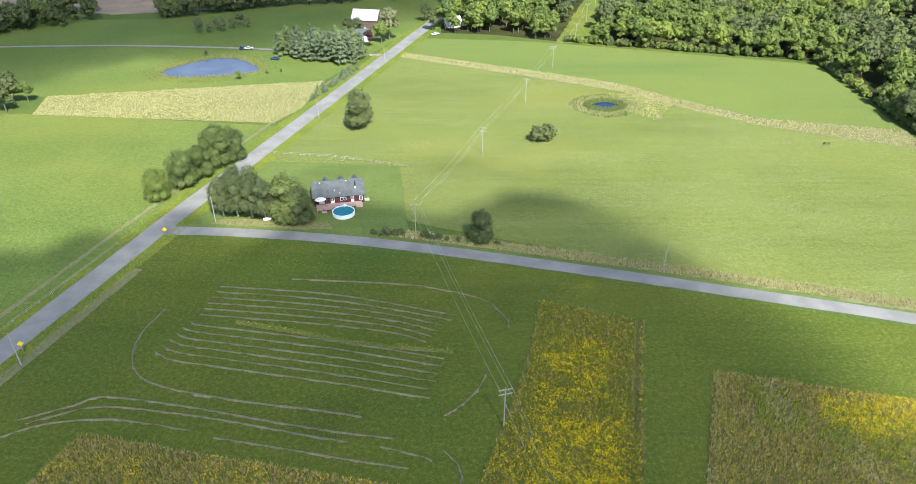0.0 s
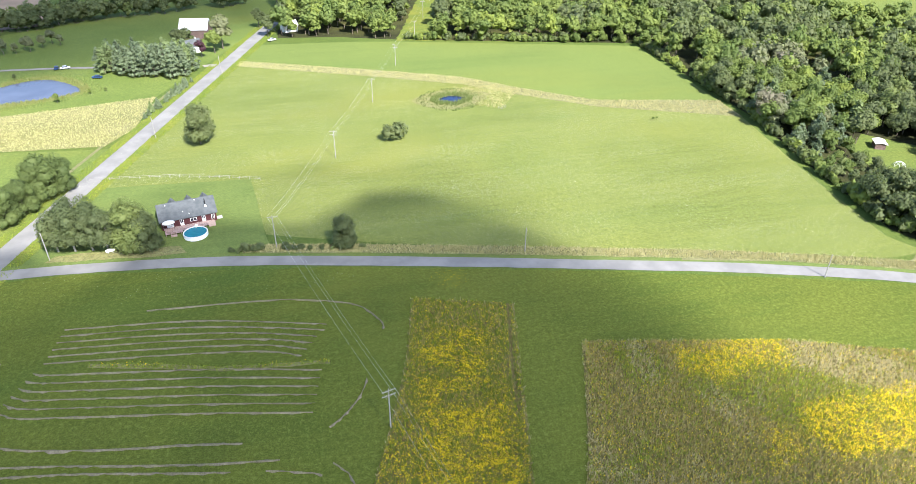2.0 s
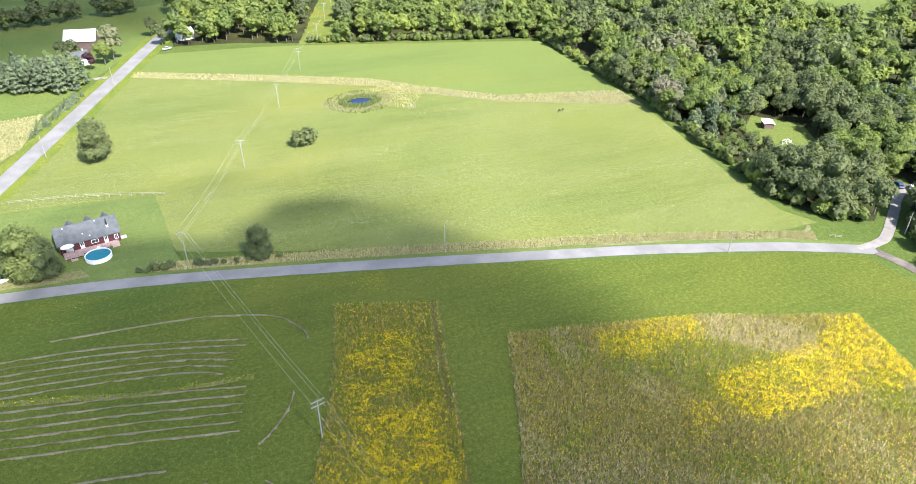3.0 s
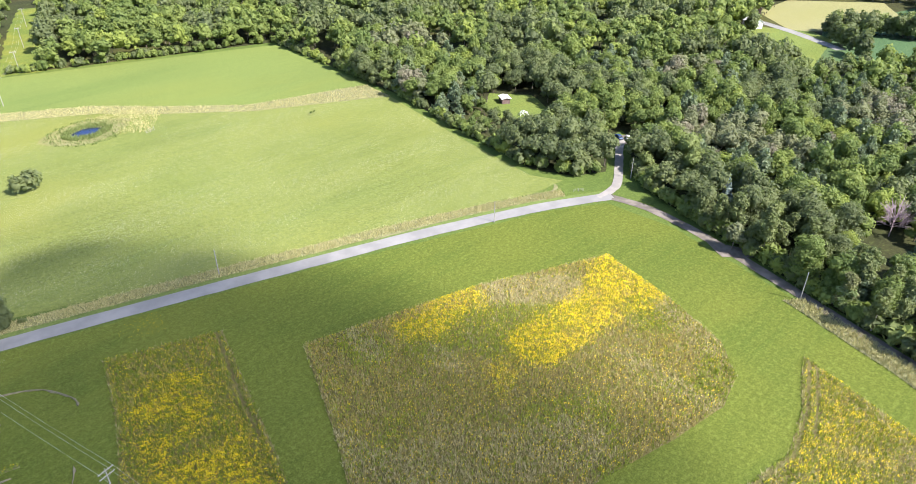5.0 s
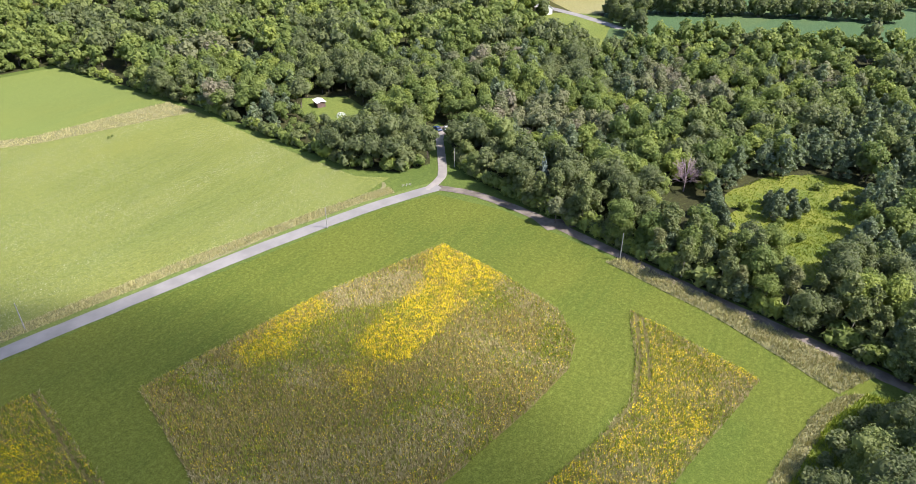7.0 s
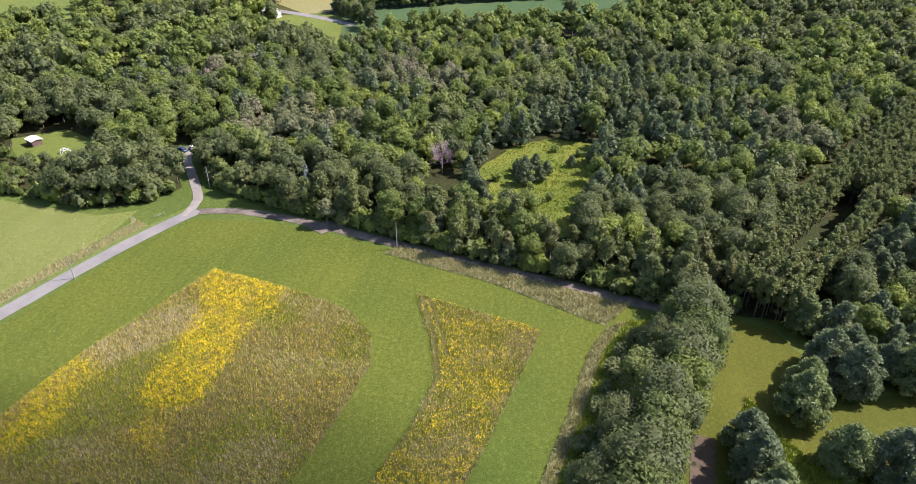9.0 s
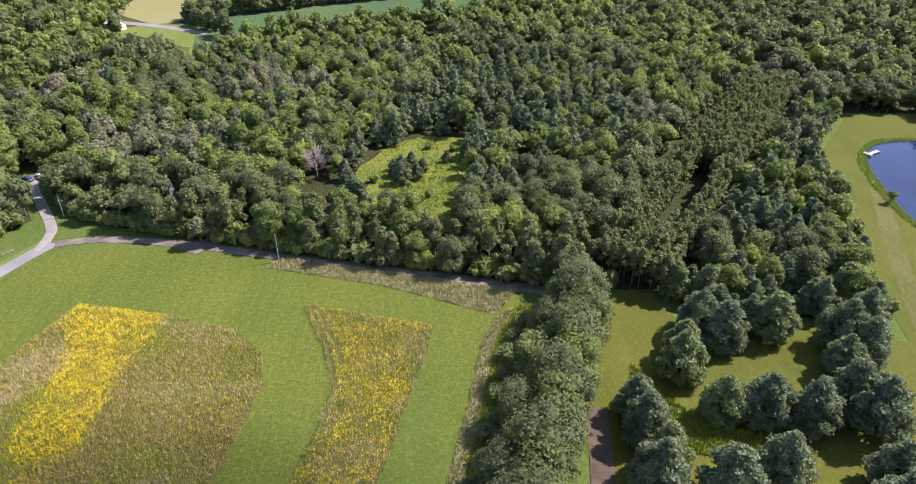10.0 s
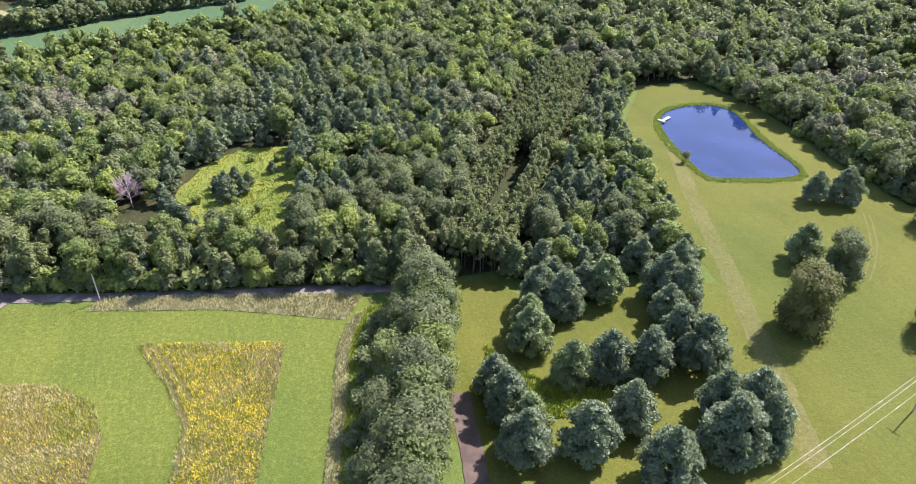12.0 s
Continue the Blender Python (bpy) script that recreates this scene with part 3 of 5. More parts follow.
# where woods stand
WOODS = [(-10, 385), (20, 381), (54, 368), (176, 334), (174, 226), (165, 170), (161, 137), (167, 124), (178, 118.5), (189, 126), (199, 134), (212, 137),
         (207, 127), (199, 123.5), (186, 113.5), (176, 100), (170.5, 82), (166.5, 66), (160.3, 46), (152.8, 20), (146.3, -6), (141.5, -25), (138.5, -44),
         (138, -56), (118, -68), (126, -86), (121, -105), (141, -109), (190, -126), (217, -132), (258, -163), (256, -196),
         (213, -200), (171, -193), (141, -189), (112, -193), (80, -204), (0, -260), (-40, -420), (300, -620), (700, -500), (700, 640), (-10, 640)]
PLANTATION = [(138, -38), (210, -77), (281, -128), (269, -148), (170, -85), (136, -56)]
PINE_ZONE = [(176, 40), (235, 20), (330, -20), (300, -90), (215, -70), (180, -20)]
PINE_EDGE = [(136, -54), (168, -84), (263, -148), (255, -164), (214, -134), (189, -128), (139, -111), (120, -106), (126, -86), (118, -68)]
SHED_GLADE = [(183, 163), (204, 160), (216, 186), (204, 200), (190, 188)]
NEAR_CROP = [(335, 122), (372, 86), (398, 34), (411, -26), (560, -60), (600, 60), (520, 130), (430, 150)]
NEAR_PASTURE = [(328, 155), (345, 121), (402, 135), (520, 130), (520, 190), (395, 185)]
NEAR_GREEN = [(292, 390), (370, 290), (470, 340), (400, 470)]

sheet("forest_floor", WOODS, -0.01, M["floor"], "dark brown and green forest floor", "ground")
sheet("clearing", [(0.92 * a, 0.92 * b) for a, b in CLEARING], 0.0, M["weeds"], "rank weeds at the clearing's near side", "clearing", edge=2.0)
sheet("glade", SHED_GLADE, 0.06, M["pasture"], "small green glade in the woods", "clearing")
sheet("field", NEAR_GREEN, 0.06, M["pasture"], "distant bright green field beyond the woods", "field")
gx, gy = np.meshgrid(np.arange(-20, 660, 5.7), np.arange(-600, 620, 5.7))
gx = (gx + 2.85 * (np.arange(gx.shape[0]) % 2)[:, None]).ravel() + RNG.uniform(-2.3, 2.3, gx.size)
gy = gy.ravel() + RNG.uniform(-2.3, 2.3, gy.size)
dist, bearing = np.hypot(gx, gy), np.degrees(np.arctan2(gx, gy))
ok = inside(WOODS, gx, gy) & (dist < 585) & (bearing > -6) & (bearing < 147)
thin = RNG.uniform(0, 1, len(gx))
ok &= ~((dist > 330) & (thin < 0.42)) & ~((dist > 430) & (thin < 0.56))
for f in (0.95, 0.91, 0.87):
    ok &= ~inside([(f * a, f * b) for a, b in CLEARING], gx, gy)
# trees left out to fit the camera's view of a glade, a drive and some low or odd trees: place, radius, reach towards
# the camera
for a, b, r, reach in ((203, 38.5, 6, 24), (186, 80, 3.5, 14), (200, 188, 4, 6), (196, 172.5, 3.5, 5), (203, 131, 4.5, 4), (206, 128, 4, 4), (211, -30, 4, 10), (205, -42, 4, 10)):
    t = np.clip(((a - gx) * a + (b - gy) * b) / math.hypot(a, b), 0, reach)
    ok &= np.hypot(gx + t * a / math.hypot(a, b) - a, gy + t * b / math.hypot(a, b) - b) > r
for hole in (PLANTATION, CLEARING, SHED_GLADE, NEAR_CROP, NEAR_PASTURE, NEAR_GREEN):
    ok &= ~inside(hole, gx, gy)
# the cut below the power line
off = (gx - 62) * 0.962 - (gy - 363) * 0.273
ok &= ~((np.abs(off + 1) < 10) & (gy > 340))
sheet("cut", [(52, 366), (71, 361), (96, 446), (112, 500), (96, 506), (76, 448)], 0.06, M["weeds"], "weedy yellow-green cut below the power line", "clearing", edge=1.5)
gx, gy, dist = gx[ok], gy[ok], dist[ok]
tone = np.array([noise.noise((x * 0.02, y * 0.02, 5)) for x, y in zip(gx, gy)]) + RNG.uniform(-0.13, 0.13, len(gx))
pine_zone, pine_edge = inside(PINE_ZONE, gx, gy), inside(PINE_EDGE, gx, gy)
u = RNG.uniform(0, 1, len(gx))
is_pine = np.where(pine_zone, u < 0.78, np.where(pine_edge, u < 0.7, (u < 0.5) & (np.abs(tone - 0.18) < 0.13) & (dist < 330)))
track_line = np.min([np.hypot(gx - a, gy - b) for a, b in smooth_loop(TRACK, 8, False)], axis=0)
is_red = (track_line < 17) & (gy < 75) & (u < 0.7)
is_grey = ~is_pine & ~is_red & (tone > 0.34) & (dist < 360)
is_oak = ~is_pine & ~is_red & ~is_grey & ((tone < -0.1) | ((gy < -150) & (u < 0.75)))
is_leaf = ~is_pine & ~is_red & ~is_grey & ~is_oak
near = dist < 196
scale = RNG.uniform(0.72, 1.18, len(gx))
scale = np.where(dist > 330, scale * 1.12, scale)
scale = np.where(pine_edge, scale * 0.95, scale)
scale = np.where((gy > 120) & (gx < 210) & near, scale * 0.8, scale)
scale = np.where((gy > 152) & (gy < 190) & (gx < 196), scale * 0.55, scale)

KINDS = {
    "leaf": (is_leaf, broadleaf, "leaf", "bark", dict(height=11.0, wide=3.9, stem=0.15)),
    "oak": (is_oak, broadleaf, "oak", "bark", dict(height=11.5, wide=4.3, stem=0.15)),
    "grey": (is_grey, broadleaf, "grey_leaf", "palebark", dict(height=10.5, wide=3.6, stem=0.18)),
    "pine": (is_pine, white_pine, "pine", "bark", dict(height=9.8, wide=4.0)),
    "red": (is_red, red_pine, "redpine", "palebark", dict(height=12.0, wide=3.0, low=0.32)),
}
WORDS = {
    "leaf": ("broadleaf_forest", "dense leafy green broadleaf woods", "broadleaf_tree", "leafy green broadleaf tree at the wood's edge"),
    "oak": ("oak_forest", "dark green rounded oak woods", "oak_tree", "dark green broad oak at the wood's edge"),
    "grey": ("ash_forest", "thin grey-brown ailing ash trees among the woods", "ash_tree", "thin grey-brown ailing tree in the woods"),
    "pine": ("pine_forest", "bluish white pine woods with tufted boughs", "pine_tree", "bluish white pine with tufted boughs"),
    "red": ("red_pine_forest", "tall bare-stemmed red pines with dull crowns", "red_pine_tree", "tall bare-stemmed red pine beside the dirt track"),
}
PROTO = {}
for key, (mask, make, crown_mat, bark, dims) in KINDS.items():
    fine = dict(count=2700, size=0.32) if key != "red" else dict(count=800, size=0.38)
    middle = dict(count=590, size=0.5) if key != "red" else dict(count=340, size=0.5)
    coarse = dict(count=165, size=0.84)
    if key == "pine":
        middle.update(tiers=4, arms=4)
        coarse.update(tiers=3, arms=3)
    elif key != "red":
        coarse.update(lobes=6)
        middle.update(lobes=8)
    PROTO[key] = prototypes(make, 4, crown_mat, bark, **dims, **fine)
    forest_name, forest_label, tree_name, tree_label = WORDS[key]
    for x, y, s in zip(gx[mask & near], gy[mask & near], scale[mask & near]):
        plant_tree(PROTO[key][int(RNG.integers(4))], x, y, s, RNG.uniform(0, 6.3), tree_name, tree_label, "tree", "trees along the edge of the woods")
    for some, kw in ((mask & ~near & (dist < 330), middle), (mask & (dist >= 330), coarse)):
        if some.sum():
            protos = prototypes(make, 5, crown_mat, bark, **dims, **kw)
            plant_many(forest_name, np.stack([gx, gy, scale], 1)[some], protos, crown_mat, bark, forest_label, "forest")

# planted rows of red pine, close together, with a lane between
axis = Vector((140, -97)).normalized()
across = Vector((-axis.y, axis.x))
rows_xy = []
for r in range(8):
    for k in range(82):
        if (r in (3, 4) and 9 <= k <= 36) or (r == 2 and 14 <= k <= 30):
            continue
        q = Vector((140, -47.5)) + axis * (k * 2.05) + across * ((r - 3.5) * 2.6)
        rows_xy.append((q.x + RNG.uniform(-0.35, 0.35), q.y + RNG.uniform(-0.35, 0.35), RNG.uniform(0.92, 1.05)))
plant_many("pine_plantation", np.array(rows_xy), prototypes(red_pine, 5, "redpine", "bark", height=11.0, wide=1.8, count=300, size=0.33, low=0.4), "redpine", "bark",
           "close planted rows of dull green red pines", "forest")

# single trees: kind, place, size
PROTO["lawn_oak"] = prototypes(broadleaf, 2, "oak", "bark", height=13.5, wide=5.0, count=5200, size=0.31, lobes=12, stem=0.02)
PROTO["great_oak"] = prototypes(broadleaf, 1, "bronze", "bark", height=16.5, wide=5.6, count=9000, size=0.3, lobes=22, stem=0.0)
PROTO["hedge"] = prototypes(broadleaf, 4, "hedge_leaf", "bark", height=14, wide=5.6, count=5200, size=0.3, lobes=15, stem=0.04)
PROTO["hedge_oak"] = prototypes(broadleaf, 3, "oak", "bark", height=14, wide=5.6, count=5200, size=0.3, lobes=15, stem=0.04)
PROTO["tall"] = prototypes(broadleaf, 3, "oak", "palebark", height=14, wide=4.2, count=3900, size=0.3, lobes=14, stem=0.17)
PROTO["lawn_pine"] = prototypes(white_pine, 5, "pine", "bark", height=10.5, wide=4.7, count=6500, size=0.24, tiers=8, arms=8)
SINGLE = [
    ("lawn_oak", "big_tree", "broad dense dark green tree on the mown lawn", [(106, -136, 1.0), (113, -143, 0.8), (121, -183, 1.0), (83, -141, 1.0)]),
    ("great_oak", "big_tree", "broad dense tree with bronze-green leaves on the mown lawn", [(92.5, -112, 1.1)]),
    ("lawn_pine", "pine_tree", "bluish white pine with tufted boughs on the lawn",
     [(116, -132.5, 1.1), (143, -161, 0.95), (139, -168, 1.15), (87, -81, 1.35), (93, -79, 1.25), (65, -72, 1.45), (70, -81, 1.35), (74, -77, 1.15), (66, -80, 1.2), (77, -59, 1.1), (91, -62, 1.15),
      (89, -70, 1.15), (92, -54, 1.05), (104, -50, 1.15), (113, -62, 1.2), (63, -58, 1.3), (94, -38, 0.95), (87, -38, 1.1), (75, -37, 1.2),
      (73, -48, 1.25), (110, -52, 1.0), (118, -58, 1.15), (94, -85, 0.9), (116, -74, 1.2), (112, -88, 1.25), (117, -95, 1.2), (108, -91, 1.1), (81, -40, 1.0), (104, -84, 1.0)]),
    ("hedge", "hedgerow_tree", "leafy green tree in the hedgerow beside the field",
     [(128.7, -33.2, 0.95), (114.7, -31.2, 1.15), (100.7, -26.2, 1.1), (86.7, -20.2, 1.15), (72.7, -15.2, 1.1), (57.7, -9.2, 1.1), (125.7, -28.2, 0.75), (97.7, -20.2, 0.65)]),
    ("hedge_oak", "hedgerow_tree", "dark green tree in the hedgerow beside the field",
     [(135.7, -33.2, 0.85), (118, -24, 0.8), (105, -20, 0.85), (91, -15, 0.8), (77, -10, 0.85), (63, -5, 0.85), (121.7, -32.2, 1.2), (107.7, -28.2, 1.2), (93.7, -23.2, 1.15), (79.7, -18.2, 1.2), (65.7, -12.2, 1.1), (110.7, -24.2, 0.7), (83.7, -14.2, 0.7)]),
    ("hedge", "roadside_tree", "leafy green tree beside the asphalt road", [(-92, 185, 0.75), (-87, 194, 0.9), (-84, 201, 0.8), (-81, 209, 1.05), (-77, 214, 0.9)]),
    ("tall", "yard_tree", "tall dark green tree with pale stems beside the yard", [(-69, 175, 0.9), (-64.5, 174, 1.0), (-60, 173.5, 0.95), (-56, 172.5, 0.95), (-66, 179, 1.0), (-61, 179, 1.0)]),
    ("lawn_oak", "yard_tree", "tall dense dark green tree beside the house yard", [(-49, 171.5, 1.12), (-45.5, 171, 0.85)]),
    ("oak", "field_tree", "grey-green tree standing alone in the hay field", [(-38, 242, 1.1), (-37.5, 245, 1.25)]),
    ("lawn_oak", "roadside_tree", "small dark tree on the side road's bank", [(6.5, 161, 0.72)]),
]
for kind, name, label, spots in SINGLE:
    for x, y, s in spots:
        away = 1 + 2.6 * s / math.hypot(x, y)
        x, y = x * away, y * away
        plant_tree(PROTO[kind][int(RNG.integers(len(PROTO[kind])))], x, y, s, RNG.uniform(0, 6.3), name, label, "tree", label)
SHRUBS = prototypes(shrub, 3, "oak", "bark")
for x, y, s, t in ((-20, 166.5, 1.0, 1.0), (-17, 166, 1.1, 0.9), (-9, 164.5, 1.0, 0.8), (-6, 164, 0.9, 0.8), (31, 234, 2.6, 1.15)):
    plant_tree(SHRUBS[int(RNG.integers(3))], x, y, s, 1.0, "bush", "rounded dark green bush in rough grass", "bush", tall=t)

# ---------------------------------------------------------------- tall weeds and flowers
def scatter(poly, per_m2):
    """Random places inside a plan outline."""
    p = np.array([tuple(q)[:2] for q in poly])
    lo, hi = p.min(0), p.max(0)
    n = int((hi - lo).prod() * per_m2)
    x, y = RNG.uniform(lo[0], hi[0], n), RNG.uniform(lo[1], hi[1], n)
    k = inside(poly, x, y)
    return x[k], y[k]


def blades(x, y, tall, wide, lean=0.35, per=3):
    """Upright pointed blades or stalks as triangles at the places."""
    n = len(x) * per
    x, y, tall = np.repeat(x, per) + RNG.uniform(-0.2, 0.2, n), np.repeat(y, per) + RNG.uniform(-0.2, 0.2, n), np.repeat(tall, per) * RNG.uniform(0.7, 1.15, n)
    a = RNG.uniform(0, 2 * np.pi, n)
    dx, dy = np.cos(a) * wide / 2, np.sin(a) * wide / 2
    lx, ly = RNG.uniform(-lean, lean, (2, n)) * tall
    v = np.stack([np.stack([x - dx, y - dy, 0 * x], 1), np.stack([x + dx, y + dy, 0 * x], 1), np.stack([x + lx, y + ly, tall], 1)], 1)
    return v.reshape(-1, 3), np.arange(3 * n).reshape(-1, 3)


def heads(x, y, z, size):
    """Flower heads: small tilted squares."""
    n = len(x)
    a = RNG.uniform(0, 2 * np.pi, n)
    u = np.stack([np.cos(a), np.sin(a), RNG.uniform(-0.5, 0.5, n)], 1) * (size * RNG.uniform(0.6, 1.2, n))[:, None]
    w = np.stack([-np.sin(a), np.cos(a), RNG.uniform(-0.5, 0.5, n)], 1) * (size * RNG.uniform(0.6, 1.2, n))[:, None]
    c = np.stack([x, y, z], 1)
    v = np.stack([c - u, c - w, c + u, c + w], 1).reshape(-1, 3)
    i = 4 * np.arange(n)[:, None]
    return v, np.concatenate([i + [0, 1, 2], i + [0, 2, 3]])


def field_noise(x, y, f, seed):
    return np.array([noise.noise((a * f, b * f, seed)) for a, b in zip(x, y)])


def blade_material(name, a, b, c):
    m = Mat(name, 0.9, 0, 0.15)
    r = m.rand()
    col = m.mix(r, a, b)
    return m.done(m.mix(m.ramp(r, 0.75, 1.0), col, c))


M["stalk"] = blade_material("brown_stalks", (0.33, 0.275, 0.085), (0.44, 0.36, 0.14), (0.52, 0.42, 0.21))
M["straw"] = blade_material("straw", (0.42, 0.355, 0.18), (0.52, 0.45, 0.25), (0.58, 0.52, 0.31))
# lit copy of the green herbs: sunlight is put into the colour
M["fresh"] = blade_material("sunlit_herbs", (0.22, 0.29, 0.035), (0.32, 0.38, 0.045), (0.42, 0.43, 0.07))
M["herb"] = blade_material("green_herbs", (0.13, 0.19, 0.024), (0.21, 0.27, 0.034), (0.31, 0.33, 0.05))
M["yellow"] = blade_material("yellow_flowers", (0.72, 0.50, 0.008), (0.80, 0.60, 0.012), (0.84, 0.67, 0.02))
M["edge"] = blade_material("rank_grass", (0.33, 0.325, 0.13), (0.47, 0.425, 0.21), (0.55, 0.49, 0.27))


def clear_of(lines, x, y, half):
    """False for places closer than half metres to one of the lines."""
    keep = np.ones(len(x), bool)
    for line in lines:
        for (px, py), (qx, qy) in zip(line, line[1:]):
            t = np.clip(((x - px) * (qx - px) + (y - py) * (qy - py)) / ((qx - px) ** 2 + (qy - py) ** 2), 0, 1)
            keep &= np.hypot(x - px - t * (qx - px), y - py - t * (qy - py)) > half
    return keep


def weed_plot(poly, label, flower, green, straw, tall=0.95, dens=9.0, ruts=(), bloom=3.4, herb="herb"):
    """A plot of tall weeds: stalks, herbs, straw and flowers, each a share (function of x, y) of the plants."""
    sheet("plot", poly, 0.07, M["bed"], label, "field", edge=0.2)
    x, y = scatter(poly, dens)
    k = clear_of(ruts, x, y, 0.3)
    x, y = x[k], y[k]
    rim = ~clear_of([list(poly) + [poly[0]]], x, y, 0.8)
    f, s = flower(x, y), np.maximum(straw(x, y), np.where(rim, 0.22, 0))
    g = np.minimum(green(x, y) + 0.5 * f, 0.95 - s)
    r = RNG.uniform(0, 1, len(x))
    for name, mask, mat, words in (("straw", r < s, "straw", "bleached bent straw stalks"),
                                   ("weeds", (r >= s) & (r < s + g), herb, "fresh green tall herbs"),
                                   ("stalks", r >= s + g, "stalk", "brown-green seed stalks")):
        if mask.sum():
            v, fc = blades(x[mask], y[mask], np.full(mask.sum(), tall), 0.125, 0.6 if name == "straw" else 0.35)
            tagged(new(name, mesh_from(name, v, fc, M[mat])), words, "plants", kind="stuff")
    x, y = scatter(poly, dens * bloom)
    k = clear_of(list(ruts) + [list(poly) + [poly[0]]], x, y, 0.5)
    x, y = x[k], y[k]
    clumps = 0.45 + 0.95 * step01(field_noise(x, y, 0.75, 3), -0.2, 0.3)
    k = RNG.uniform(0, 1, len(x)) < flower(x, y) * clumps
    v, fc = heads(x[k], y[k], tall * RNG.uniform(0.75, 1.2, k.sum()), 0.085)
    tagged(new("flowers", mesh_from("flowers", v, fc, M["yellow"])), "bright yellow flower heads above the weeds", "flowers", kind="stuff")


def step01(v, a, b):
    t = np.clip((v - a) / (b - a), 0, 1)
    return t * t * (3 - 2 * t)


def along(x, y, px, py, qx, qy, half):
    """Closeness to the line from p to q: 1 on it, 0 past half metres."""
    t = np.clip(((x - px) * (qx - px) + (y - py) * (qy - py)) / ((qx - px) ** 2 + (qy - py) ** 2), 0, 1)
    return 1 - step01(np.hypot(x - px - t * (qx - px), y - py - t * (qy - py)), half * 0.5, half)


weed_plot(PLOT_A, "plot of tall yellow flowers and brown stalks",
          lambda x, y: 0.12 + 0.2 * step01(-y, -105, -75) + 0.5 * along(x, y, 26, 112, 21, 80, 11) * step01(field_noise(x, y, 0.2, 2), -0.4, 0.3),
          lambda x, y: 0.74 + 0 * x, lambda x, y: 0.0 * x, bloom=4.4,
          ruts=[[(42.6, 127.4), (37.2, 105.8), (34.4, 92.5)], [(19.0, 131.5), (15.5, 118.8), (14.2, 112)]])
weed_plot(PLOT_B, "plot of tall brown weeds with yellow flower drifts",
          lambda x, y: (0.08 + 0.78 * np.maximum.reduce([along(x, y, 132, 78, 126, 74, 13), 0.9 * along(x, y, 120, 74, 93, 74, 9), 0.7 * along(x, y, 92, 98, 78, 97, 8),
                                                         0.35 * along(x, y, 84, 73, 78, 72, 5)])) * (0.5 + 0.5 * step01(field_noise(x, y, 0.18, 6), -0.35, 0.15)),
          lambda x, y: 0.22 + 0.55 * np.maximum.reduce([along(x, y, 86, 54, 78, 58, 7), along(x, y, 96, 84, 78, 92, 10), along(x, y, 122, 44, 112, 40, 7), along(x, y, 108, 80, 88, 82, 9),
                                                       step01(field_noise(x, y, 0.07, 4), 0.15, 0.45)]),
          lambda x, y: 0.07 + 0.75 * np.maximum.reduce([along(x, y, 114, 85, 103, 94, 8), 0.7 * along(x, y, 78, 50, 50, 66, 9), 0.5 * along(x, y, 128, 62, 122, 48, 6),
                                                        0.6 * step01(field_noise(x, y * 0.5, 0.1, 14), 0.2, 0.5)]), bloom=4.6, herb="fresh")
weed_plot(PLOT_C, "plot of yellow flowers and tan weeds", lambda x, y: 0.1 + 0.26 * step01(field_noise(x, y, 0.12, 2), -0.35, 0.3), lambda x, y: 0.62 + 0 * x,
          lambda x, y: 0.12 + 0.45 * step01(field_noise(x, y, 0.1, 12), 0.0, 0.35),
          herb="fresh", ruts=[[(132.6, 30.4), (118, 24.4), (105, 21.2), (93, 23)], [(132.2, 28.6), (119, 22.8), (112, 20.4)]])
weed_plot(PLOT_D, "plot of brown weeds and some yellow flowers", lambda x, y: 0.05 + 0.3 * step01(field_noise(x, y, 0.15, 2), -0.1, 0.4), lambda x, y: 0.35 + 0 * x, lambda x, y: 0.03 + 0 * x)


M["petal"] = blade_material("white_petals", (0.38, 0.42, 0.24), (0.46, 0.5, 0.32), (0.56, 0.58, 0.44))
for poly, per, at, tag in ((HAY, 1.6, 0.0, "small white flower heads dotted over the hay field"),
                           ([(-84, 163), (-40, 161), (0, 152), (10, 146), (-20, 146), (-70, 148)], 0.8, 0.1, "small white flower heads in the clover")):
    x, y = scatter(poly, per)
    k = RNG.uniform(0, 1, len(x)) < step01(field_noise(x, y * 1.8, 0.035, 8) + 0.4 * field_noise(x, y, 0.2, 9), at, at + 0.35) + 0.06
    v, fc = heads(x[k], y[k], np.full(k.sum(), 0.42), 0.062)
    tagged(new("flowers", mesh_from("flowers", v, fc, M["petal"])), tag, "flowers", kind="stuff")
x, y = scatter([(22, 138), (38, 135), (40, 144), (26, 147)], 6)
k = np.hypot(x - 31, y - 140.5) < RNG.uniform(0, 6, len(x))
v, fc = heads(x[k], y[k], np.full(k.sum(), 0.4), 0.07)
tagged(new("flowers", mesh_from("flowers", v, fc, M["yellow"])), "thin patch of low yellow flowers in the clover", "flowers", kind="stuff")

